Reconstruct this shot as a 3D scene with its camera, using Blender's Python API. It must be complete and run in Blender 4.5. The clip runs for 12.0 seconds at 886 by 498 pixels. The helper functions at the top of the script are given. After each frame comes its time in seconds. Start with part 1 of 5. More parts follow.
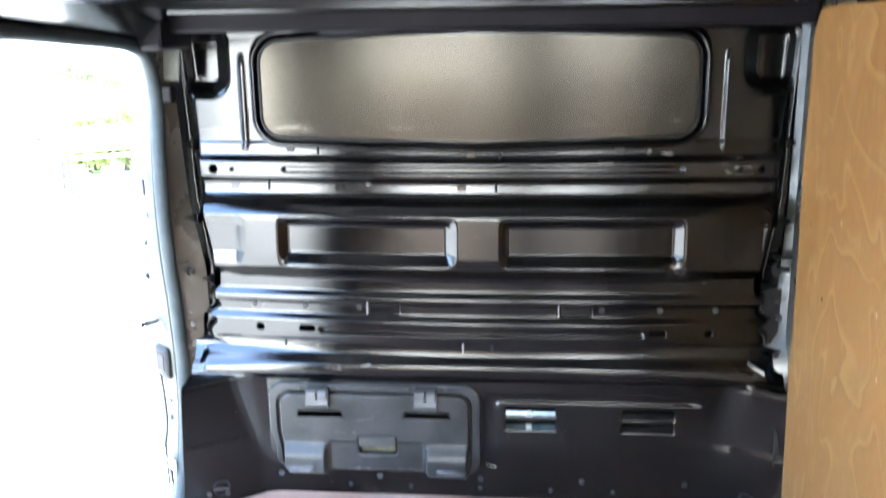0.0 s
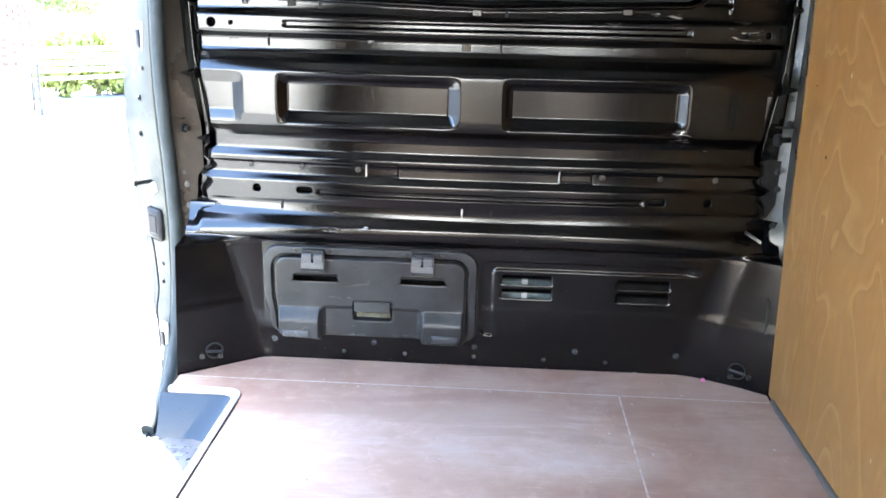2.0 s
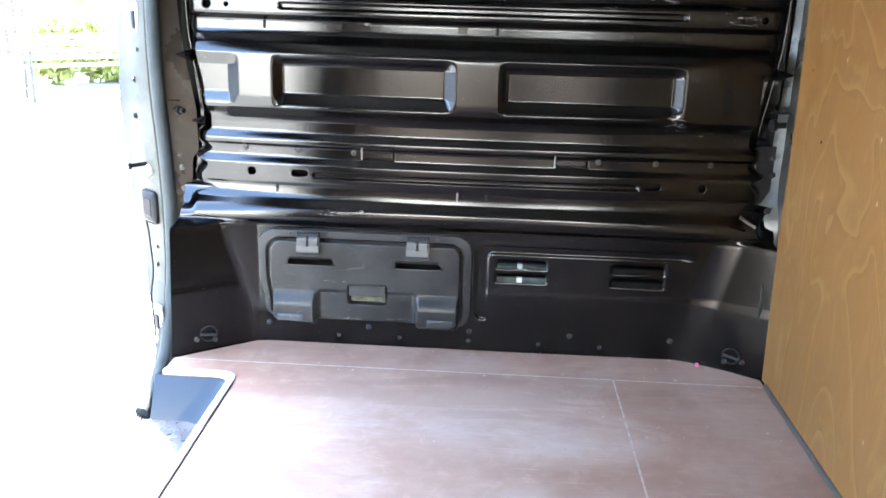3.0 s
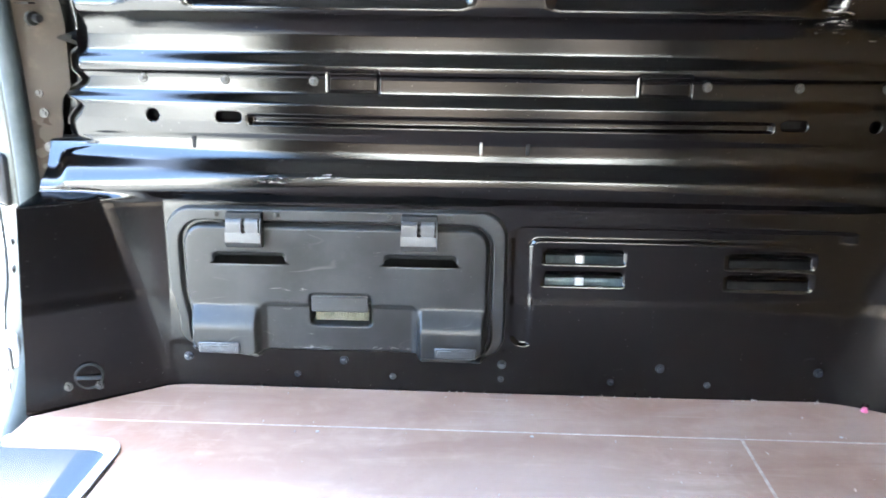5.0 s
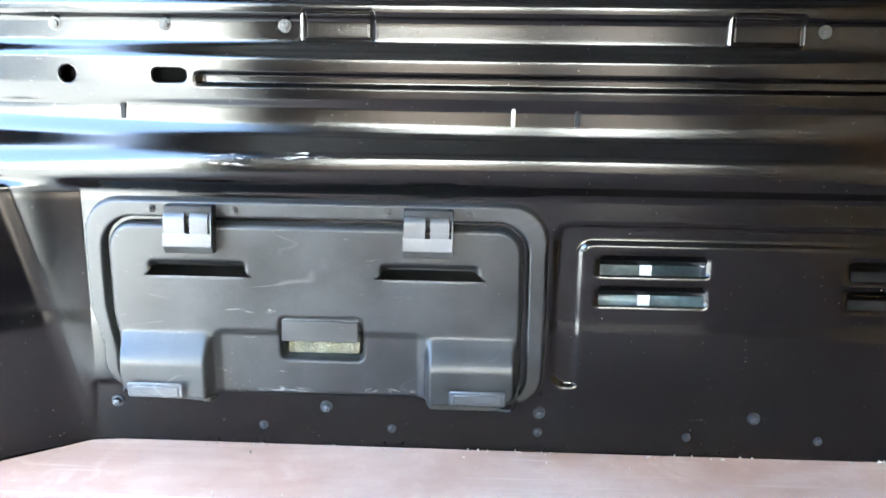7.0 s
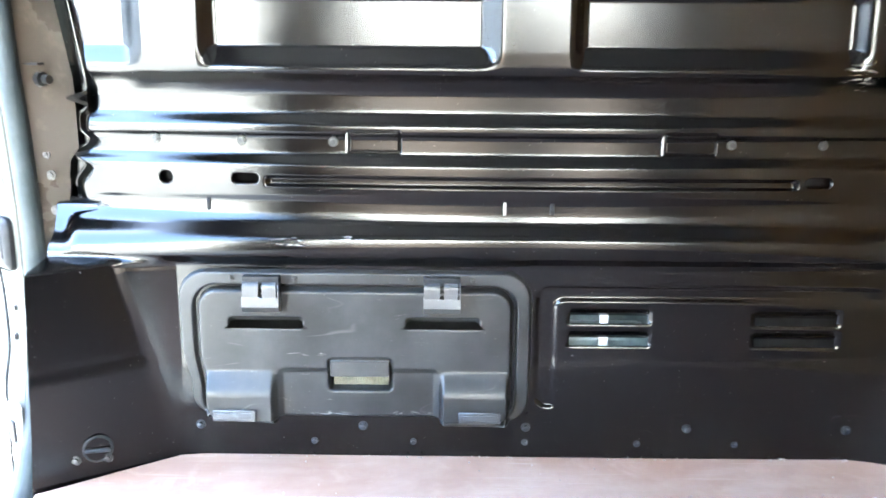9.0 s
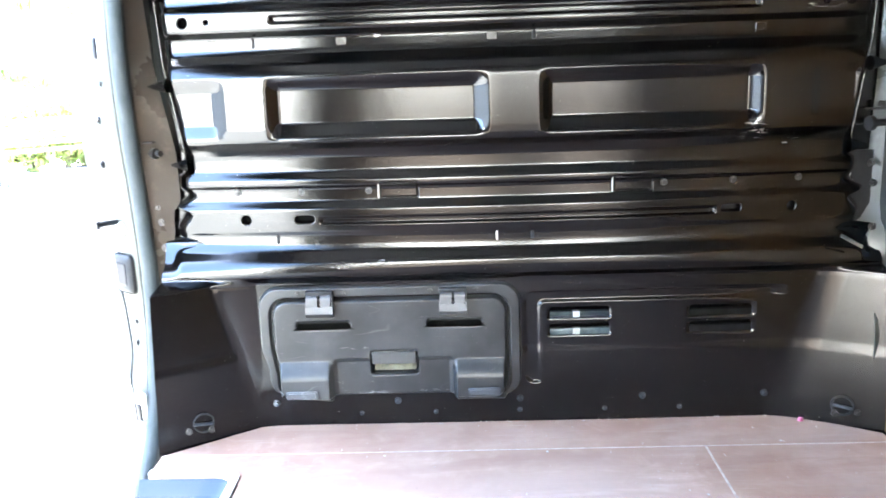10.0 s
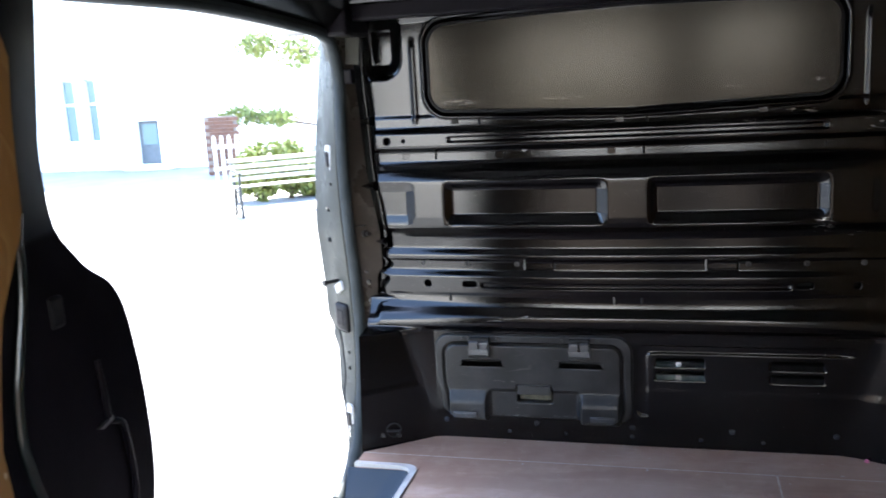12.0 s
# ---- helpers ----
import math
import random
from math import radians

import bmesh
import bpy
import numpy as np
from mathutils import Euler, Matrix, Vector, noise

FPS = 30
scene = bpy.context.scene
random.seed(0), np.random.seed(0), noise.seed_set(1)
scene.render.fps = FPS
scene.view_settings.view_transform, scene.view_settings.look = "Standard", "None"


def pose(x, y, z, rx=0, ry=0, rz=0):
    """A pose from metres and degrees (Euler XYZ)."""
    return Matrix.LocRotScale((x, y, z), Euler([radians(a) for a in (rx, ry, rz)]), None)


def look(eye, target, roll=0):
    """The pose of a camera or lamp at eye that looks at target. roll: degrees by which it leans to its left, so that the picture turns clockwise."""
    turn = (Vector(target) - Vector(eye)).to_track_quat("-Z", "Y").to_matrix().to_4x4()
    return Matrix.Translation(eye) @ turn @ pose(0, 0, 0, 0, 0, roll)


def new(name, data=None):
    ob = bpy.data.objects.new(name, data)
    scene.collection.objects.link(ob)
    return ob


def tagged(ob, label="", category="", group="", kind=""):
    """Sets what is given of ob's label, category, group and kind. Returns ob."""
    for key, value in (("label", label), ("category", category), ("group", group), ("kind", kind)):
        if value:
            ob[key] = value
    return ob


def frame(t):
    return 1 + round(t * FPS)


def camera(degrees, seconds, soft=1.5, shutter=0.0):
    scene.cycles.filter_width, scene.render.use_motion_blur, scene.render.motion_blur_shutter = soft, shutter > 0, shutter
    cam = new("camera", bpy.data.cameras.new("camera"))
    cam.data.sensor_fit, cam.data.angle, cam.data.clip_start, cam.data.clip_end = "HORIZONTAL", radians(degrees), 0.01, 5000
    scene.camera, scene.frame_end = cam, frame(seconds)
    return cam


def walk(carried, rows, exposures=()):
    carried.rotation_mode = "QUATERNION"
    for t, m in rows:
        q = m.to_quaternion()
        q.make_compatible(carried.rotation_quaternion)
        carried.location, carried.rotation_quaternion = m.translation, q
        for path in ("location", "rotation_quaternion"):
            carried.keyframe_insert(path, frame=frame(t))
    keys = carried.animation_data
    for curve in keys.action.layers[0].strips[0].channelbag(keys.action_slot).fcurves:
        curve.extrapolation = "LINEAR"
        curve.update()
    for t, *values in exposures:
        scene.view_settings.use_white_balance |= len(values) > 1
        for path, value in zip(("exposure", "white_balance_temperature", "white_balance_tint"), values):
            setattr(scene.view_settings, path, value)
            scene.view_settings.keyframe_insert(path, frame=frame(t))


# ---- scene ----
# The load bay of a small panel van, seen from its rear doors: the pressed steel bulkhead ahead,
# the open sliding door at one side, plywood lining at the other.
# x across the van, y towards the cab, z up from the plywood floor.

# ---------------------------------------------------------------- camera
cam = camera(54, 12.0, soft=1.6, shutter=0.5)
PATH = [
    (0, (0.11, -2.211, 1.261), (-0.068, -0.277, 0.785), -0.8),
    (0.2, (0.108, -2.217, 1.175), (-0.058, -0.288, 0.662), -0.9),
    (0.3, (0.108, -2.218, 1.143), (-0.052, -0.300, 0.597), -1.0),
    (0.5, (0.108, -2.219, 1.092), (-0.04, -0.315, 0.498), -0.8),
    (1, (0.061, -2.242, 1.045), (-0.05, -0.326, 0.482), 0.0),
    (1.5, (0.042, -2.258, 1.017), (-0.061, -0.344, 0.446), 1.0),
    (2, (0.035, -2.261, 1.026), (-0.072, -0.35, 0.446), 1.3),
    (2.5, (0.037, -2.266, 1.017), (-0.065, -0.358, 0.426), 1.4),
    (3, (0.032, -2.267, 1.006), (-0.06, -0.361, 0.408), 1.7),
    (5, (-0.047, -1.45, 0.671), (-0.124, 0.475, 0.135), 0.7),
    (5.5, (-0.051, -1.265, 0.601), (-0.113, 0.665, 0.079), 0.8),
    (6, (-0.054, -1.093, 0.528), (-0.13, 0.844, 0.035), 1.0),
    (6.5, (-0.079, -1.075, 0.525), (-0.157, 0.862, 0.034), 1.0),
    (7, (-0.083, -1.075, 0.537), (-0.163, 0.867, 0.065), 0.7),
    (9, (-0.139, -1.409, 0.706), (-0.146, 0.538, 0.247), 0.5),
    (9.5, (-0.138, -1.64, 0.788), (-0.148, 0.303, 0.316), -0.8),
    (10, (-0.103, -1.889, 0.851), (-0.166, 0.058, 0.401), -2.0),
    (10.5, (-0.026, -2.13, 0.944), (-0.213, -0.191, 0.488), -1.5),
    (11, (0.057, -2.366, 1.05), (-0.244, -0.445, 0.582), -1.8),
    (11.5, (0.109, -2.431, 1.084), (-0.289, -0.517, 0.662), -2.3),
    (12, (0.123, -2.476, 1.099), (-0.389, -0.581, 0.716), -3.3),
]
EXPOSURES = [(0.0, 6.15, 5950, 5), (1.0, 5.88, 6250, 6), (3.0, 5.75, 6250, 6), (5.0, 6.22, 6250, 3), (7.0, 6.6, 6250, 1), (9.0, 6.77, 6200, 2), (10.0, 6.52, 6250, 5), (10.5, 6.05, 6100, 8), (11.0, 5.33, 6150, 9), (11.5, 4.63, 6150, 9), (12.0, 4.1, 6150, 9)]
walk(cam, [(t, look(eye, goal, roll)) for t, eye, goal, roll in PATH], EXPOSURES)

# ---------------------------------------------------------------- daylight
world = bpy.data.worlds.new("sky")
scene.world = world
world.use_nodes = True
wn = world.node_tree
sky = wn.nodes.new("ShaderNodeTexSky")
sky.sky_type = "NISHITA"
sky.sun_disc = False
sky.sun_elevation, sky.sun_rotation = radians(61), radians(-25)
sky.air_density, sky.dust_density = 1.0, 1.3
wn.links.new(sky.outputs[0], wn.nodes["Background"].inputs[0])
wn.nodes["Background"].inputs[1].default_value = 0.15

sun_data = bpy.data.lights.new("sun", "SUN")
sun_data.energy, sun_data.angle, sun_data.color = 4.2, radians(0.5), (1.0, 0.95, 0.87)
sun_lamp = new("sun", sun_data)
sun_lamp.matrix_world = look((-0.205 * 20, 0.44 * 20, 0.874 * 20), (0, 0, 0))


# ---------------------------------------------------------------- materials
def shader(name, base, rough=0.5, metal=0.0, spec=0.5):
    m = bpy.data.materials.new(name)
    m.use_nodes = True
    b = m.node_tree.nodes["Principled BSDF"]
    b.inputs["Base Color"].default_value = (*base, 1)
    b.inputs["Roughness"].default_value = rough
    b.inputs["Metallic"].default_value = metal
    b.inputs["Specular IOR Level"].default_value = spec
    return m


class Nodes:
    """Shortcuts for wiring one material."""

    def __init__(self, m):
        self.t = m.node_tree
        self.b = self.t.nodes["Principled BSDF"]
        self.co = self.t.nodes.new("ShaderNodeTexCoord").outputs["Object"]
        self.coat = None

    def put(self, value, socket):
        if hasattr(value, "is_output"):
            self.t.links.new(value, socket)
        elif isinstance(value, tuple) and len(value) == 3 and socket.type == "RGBA":
            socket.default_value = (*value, 1)
        else:
            socket.default_value = value

    def scaled(self, sx, sy, sz, turn=(0, 0, 0)):
        n = self.t.nodes.new("ShaderNodeMapping")
        n.inputs["Scale"].default_value = (sx, sy, sz)
        n.inputs["Rotation"].default_value = turn
        self.t.links.new(self.co, n.inputs["Vector"])
        return n.outputs[0]

    def noise(self, scale, detail=4.0, rough=0.55, at=None, warp=0.0):
        n = self.t.nodes.new("ShaderNodeTexNoise")
        n.inputs["Scale"].default_value = scale
        n.inputs["Detail"].default_value = detail
        n.inputs["Roughness"].default_value = rough
        n.inputs["Distortion"].default_value = warp
        self.t.links.new(at or self.co, n.inputs["Vector"])
        return n.outputs["Fac"]

    def cells(self, scale, at=None):
        n = self.t.nodes.new("ShaderNodeTexVoronoi")
        n.inputs["Scale"].default_value = scale
        self.t.links.new(at or self.co, n.inputs["Vector"])
        return n.outputs["Distance"]

    def ramp(self, fac, a, b, lo=0.0, hi=1.0):
        n = self.t.nodes.new("ShaderNodeMapRange")
        n.interpolation_type = "SMOOTHSTEP"
        self.t.links.new(fac, n.inputs["Value"])
        for key, v in (("From Min", a), ("From Max", b), ("To Min", lo), ("To Max", hi)):
            n.inputs[key].default_value = v
        return n.outputs["Result"]

    def mix(self, fac, a, b):
        n = self.t.nodes.new("ShaderNodeMix")
        n.data_type = "RGBA"
        self.put(fac, n.inputs[0])
        self.put(a, n.inputs[6])
        self.put(b, n.inputs[7])
        return n.outputs[2]

    def math(self, op, a, b):
        n = self.t.nodes.new("ShaderNodeMath")
        n.operation = op
        self.put(a, n.inputs[0])
        self.put(b, n.inputs[1])
        return n.outputs[0]

    def spot(self, x, z, rx, rz):
        """Distance from an upright ellipse's centre, 1 on its edge."""
        n = self.t.nodes.new("ShaderNodeMapping")
        n.inputs["Location"].default_value = (-x / rx, 0, -z / rz)
        n.inputs["Scale"].default_value = (1 / rx, 0, 1 / rz)
        self.t.links.new(self.co, n.inputs["Vector"])
        v = self.t.nodes.new("ShaderNodeVectorMath")
        v.operation = "LENGTH"
        self.t.links.new(n.outputs[0], v.inputs[0])
        return v.outputs["Value"]

    def patch(self, x, y, rx, ry):
        """Distance from a level ellipse's centre, 1 on its edge."""
        n = self.t.nodes.new("ShaderNodeMapping")
        n.inputs["Location"].default_value = (-x / rx, -y / ry, 0)
        n.inputs["Scale"].default_value = (1 / rx, 1 / ry, 0)
        self.t.links.new(self.co, n.inputs["Vector"])
        v = self.t.nodes.new("ShaderNodeVectorMath")
        v.operation = "LENGTH"
        self.t.links.new(n.outputs[0], v.inputs[0])
        return v.outputs["Value"]

    def random(self):
        return self.t.nodes.new("ShaderNodeObjectInfo").outputs["Random"]

    def bump(self, height, strength, distance):
        n = self.t.nodes.new("ShaderNodeBump")
        n.inputs["Strength"].default_value = strength
        n.inputs["Distance"].default_value = distance
        self.t.links.new(height, n.inputs["Height"])
        self.t.links.new(n.outputs[0], self.b.inputs["Normal"])
        if self.coat:
            self.t.links.new(n.outputs[0], self.coat.inputs["Normal"])

    def lacquer(self, ior, rough):
        """A clear top coat whose gloss has no wide haze."""
        coat = self.t.nodes.new("ShaderNodeBsdfGlossy")
        coat.distribution = "BECKMANN"
        self.put(rough, coat.inputs["Roughness"])
        edge = self.t.nodes.new("ShaderNodeFresnel")
        edge.inputs["IOR"].default_value = ior
        both = self.t.nodes.new("ShaderNodeMixShader")
        self.t.links.new(edge.outputs[0], both.inputs[0])
        self.t.links.new(self.b.outputs[0], both.inputs[1])
        self.t.links.new(coat.outputs[0], both.inputs[2])
        self.t.links.new(both.outputs[0], self.t.nodes["Material Output"].inputs["Surface"])
        self.coat = coat

    def base(self, v):
        self.put(v, self.b.inputs["Base Color"])

    def rough(self, v):
        self.put(v, self.b.inputs["Roughness"])


def black_paint():
    """Factory black over pressed steel: glossy, dusty in patches, rubbed and scratched by loads."""
    m = shader("black_paint", (0.012, 0.011, 0.011), 0.2)
    n = Nodes(m)
    patch = n.noise(3.0, 5.0, 0.6)
    fine = n.noise(90.0, 3.0, 0.6)
    col = n.mix(n.ramp(patch, 0.35, 0.75), (0.0006, 0.0006, 0.0007), (0.0018, 0.0016, 0.0016))
    specks = n.ramp(n.cells(95.0), 0.02, 0.085, 1.0, 0.0)
    keep = n.ramp(n.noise(16.0, 2.0), 0.43, 0.60)
    specks = n.math("MULTIPLY", specks, keep)
    fluff = n.math("MULTIPLY", n.ramp(n.cells(38.0, n.scaled(0.7, 1, 1.3, (0, 0.6, 0))), 0.015, 0.055, 1.0, 0.0), n.ramp(n.noise(7.0, 2.0), 0.49, 0.64))
    specks = n.math("MAXIMUM", specks, fluff)
    rub = n.ramp(n.noise(26.0, 6.0, 0.75, n.scaled(0.7, 1.0, 2.6, (0, 0.25, 0)), 1.2), 0.70, 0.735)
    wear = n.ramp(n.noise(2.3, 2.0, 0.5, n.scaled(1.0, 1.0, 1.7)), 0.56, 0.68)
    rub = n.math("MULTIPLY", rub, wear)
    scrape = n.ramp(n.noise(60.0, 5.0, 0.68, n.scaled(0.28, 1.0, 2.6, (0, 0.12, 0)), 0.9), 0.56, 0.60)
    near = None
    for x, z, rx, rz in ((-0.36, 0.388, 0.085, 0.009), (-0.29, 0.392, 0.045, 0.010), (0.515, 0.655, 0.035, 0.030), (0.60, 0.635, 0.05, 0.014), (0.655, 0.93, 0.07, 0.030), (0.46, 0.965, 0.05, 0.012), (0.33, 0.945, 0.03, 0.010), (-0.30, 0.885, 0.02, 0.010)):
        spot = n.ramp(n.spot(x, z, rx, rz), 0.3, 1.0, 1.0, 0.0)
        near = spot if near is None else n.math("MAXIMUM", near, spot)
    scrape = n.math("MULTIPLY", scrape, near)
    marks = n.math("MAXIMUM", n.math("MULTIPLY", specks, 0.7), n.math("MULTIPLY", rub, 0.6))
    marks = n.math("MAXIMUM", marks, n.math("MULTIPLY", scrape, 0.95))
    n.base(n.mix(marks, col, (0.336, 0.32, 0.304)))
    gloss = n.ramp(patch, 0.3, 0.8, 0.36, 0.46)
    n.b.inputs["Specular IOR Level"].default_value = 0.0
    n.lacquer(1.47, n.ramp(patch, 0.3, 0.8, 0.18, 0.24))
    n.rough(n.math("ADD", gloss, n.math("MULTIPLY", fine, 0.05)))
    n.bump(n.noise(9.0, 2.0), 0.05, 0.004)
    return m


def plastic(name, base, rough):
    m = shader(name, base, rough)
    n = Nodes(m)
    patch = n.noise(6.0, 5.0, 0.65)
    light = tuple(min(1.0, c * 1.7 + 0.01) for c in base)
    scuff = n.ramp(n.noise(40.0, 5.0, 0.7, n.scaled(0.5, 1, 2.2, (0, 0.5, 0)), 0.8), 0.64, 0.78, 0.0, 0.30)
    line = n.noise(6.0, 2.0, 0.5, n.scaled(0.35, 1, 2.2, (0, 0.45, 0)), 0.15)
    line = n.math("MULTIPLY", n.ramp(line, 0.494, 0.500), n.ramp(line, 0.500, 0.506, 1.0, 0.0))
    line = n.math("MULTIPLY", n.math("MULTIPLY", line, n.ramp(n.noise(11.0, 3.0), 0.54, 0.68)), 0.08)
    scuff = n.math("MAXIMUM", scuff, line)
    dust = n.math("MULTIPLY", n.ramp(n.cells(120.0), 0.03, 0.10, 0.5, 0.0), n.ramp(n.noise(14.0, 2.0), 0.55, 0.68))
    scuff = n.math("MAXIMUM", scuff, dust)
    smear = n.ramp(n.noise(85.0, 5.0, 0.7, n.scaled(0.5, 1, 1.8), 1.0), 0.50, 0.62, 0.0, 0.45)
    near = None
    for x, z, rx, rz in ((-0.335, 0.078, 0.05, 0.010), (-0.20, 0.083, 0.05, 0.006), (-0.285, 0.140, 0.05, 0.012)):
        spot = n.ramp(n.spot(x, z, rx, rz), 0.3, 1.0, 1.0, 0.0)
        near = spot if near is None else n.math("MAXIMUM", near, spot)
    scuff = n.math("MAXIMUM", scuff, n.math("MULTIPLY", smear, near))
    n.base(n.mix(scuff, n.mix(n.ramp(patch, 0.35, 0.75), base, light), (0.35, 0.34, 0.33)))
    n.rough(n.ramp(patch, 0.3, 0.7, rough - 0.06, rough + 0.1))
    n.bump(n.noise(420.0, 2.0), 0.15, 0.001)
    return m


def sheet_grey():
    """Flat grey-primed steel sheet with handling marks along its lower edge."""
    m = shader("grey_sheet", (0.124, 0.1178, 0.1054), 0.25, 0.9)
    n = Nodes(m)
    patch = n.noise(4.0, 4.0, 0.6)
    rub = n.ramp(n.noise(34.0, 6.0, 0.7, n.scaled(0.5, 1, 2.5), 1.0), 0.76, 0.82)
    scrape = n.ramp(n.noise(70.0, 5.0, 0.7, n.scaled(0.5, 1.0, 2.2), 1.2), 0.52, 0.58)
    near = None
    for x, z, rx, rz in ((-0.47, 1.030, 0.08, 0.010), (0.29, 1.035, 0.06, 0.005), (0.50, 1.045, 0.025, 0.008), (-0.20, 1.028, 0.10, 0.004)):
        spot = n.ramp(n.spot(x, z, rx, rz), 0.3, 1.0, 1.0, 0.0)
        near = spot if near is None else n.math("MAXIMUM", near, spot)
    rub = n.math("MAXIMUM", rub, n.math("MULTIPLY", n.math("MULTIPLY", scrape, near), 2.4))
    n.base(n.mix(n.math("MULTIPLY", rub, 0.35), n.mix(n.ramp(patch, 0.3, 0.75), (0.021, 0.0186, 0.0150), (0.027, 0.024, 0.0195)), (0.217, 0.2108, 0.1984)))
    n.rough(n.ramp(patch, 0.3, 0.75, 0.19, 0.23))
    return m


def body_paint(name, base, metal):
    m = shader(name, base, 0.28, metal)
    n = Nodes(m)
    patch = n.noise(5.0, 5.0, 0.6)
    dirt = n.ramp(n.noise(13.0, 6.0, 0.7), 0.56, 0.75)
    soil = tuple(min(s, c * (0.3 if metal == 0.0 else 2.5)) for s, c in zip((0.16, 0.13, 0.10), base))
    dark = tuple(c * 0.72 for c in base)
    n.base(n.mix(n.math("MULTIPLY", dirt, 0.45), n.mix(n.ramp(patch, 0.3, 0.7), base, dark), soil))
    n.rough(n.ramp(patch, 0.3, 0.7, 0.22, 0.4))
    n.bump(n.noise(30.0, 3.0), 0.06, 0.004)
    return m


def plywood(name, pale, deep, stripe):
    """Rotary-cut face veneer: long wandering figure up the sheet, faint fibres, a few dark pin knots."""
    m = shader(name, pale, 0.42)
    n = Nodes(m)
    at = n.scaled(1.0, 1.0, 0.45)
    broad = n.noise(2.2, 3.0, 0.55, at, 1.0)
    wander = n.noise(5.5, 5.0, 0.6, at, 3.2)
    # contour lines of a slow field give the cathedral figure
    field = n.noise(1.5, 2.5, 0.5, at, 1.6)
    rings = n.math("FRACT", n.math("MULTIPLY", field, 13.0), 0.0)
    line = n.math("MULTIPLY", n.ramp(rings, 0.0, 0.22, 1.0, 0.0), n.ramp(broad, 0.34, 0.56))
    edge = n.math("MULTIPLY", n.ramp(rings, 0.84, 0.97), n.ramp(wander, 0.40, 0.60))
    fibre = n.noise(170.0, 3.0, 0.6, n.scaled(1.0, 1.0, 0.035))
    col = n.mix(n.ramp(broad, 0.30, 0.70), pale, deep)
    col = n.mix(n.ramp(wander, 0.48, 0.72, 0.0, 0.65), col, stripe)
    col = n.mix(n.math("MULTIPLY", line, 0.6), col, stripe)
    col = n.mix(n.math("MULTIPLY", edge, 0.25), col, tuple(c * 0.6 for c in deep))
    col = n.mix(n.ramp(fibre, 0.4, 0.8, 0.0, 0.35), col, deep)
    knots = n.ramp(n.cells(4.6, n.scaled(1.0, 1.0, 0.8)), 0.018, 0.034, 1.0, 0.0)
    flecks = n.math("MULTIPLY", n.ramp(n.cells(22.0, n.scaled(1, 1, 0.45, (0.5, 0, 0))), 0.03, 0.075, 1.0, 0.0), n.ramp(n.noise(4.0, 2.0), 0.54, 0.66))
    col = n.mix(n.math("MULTIPLY", flecks, 0.65), col, (0.4836, 0.434, 0.3596))
    n.base(n.mix(n.math("MULTIPLY", knots, 0.85), col, (0.0558, 0.0279, 0.0124)))
    n.rough(n.ramp(wander, 0.3, 0.7, 0.46, 0.6))
    n.b.inputs["Specular IOR Level"].default_value = 0.25
    n.bump(fibre, 0.12, 0.001)
    return m


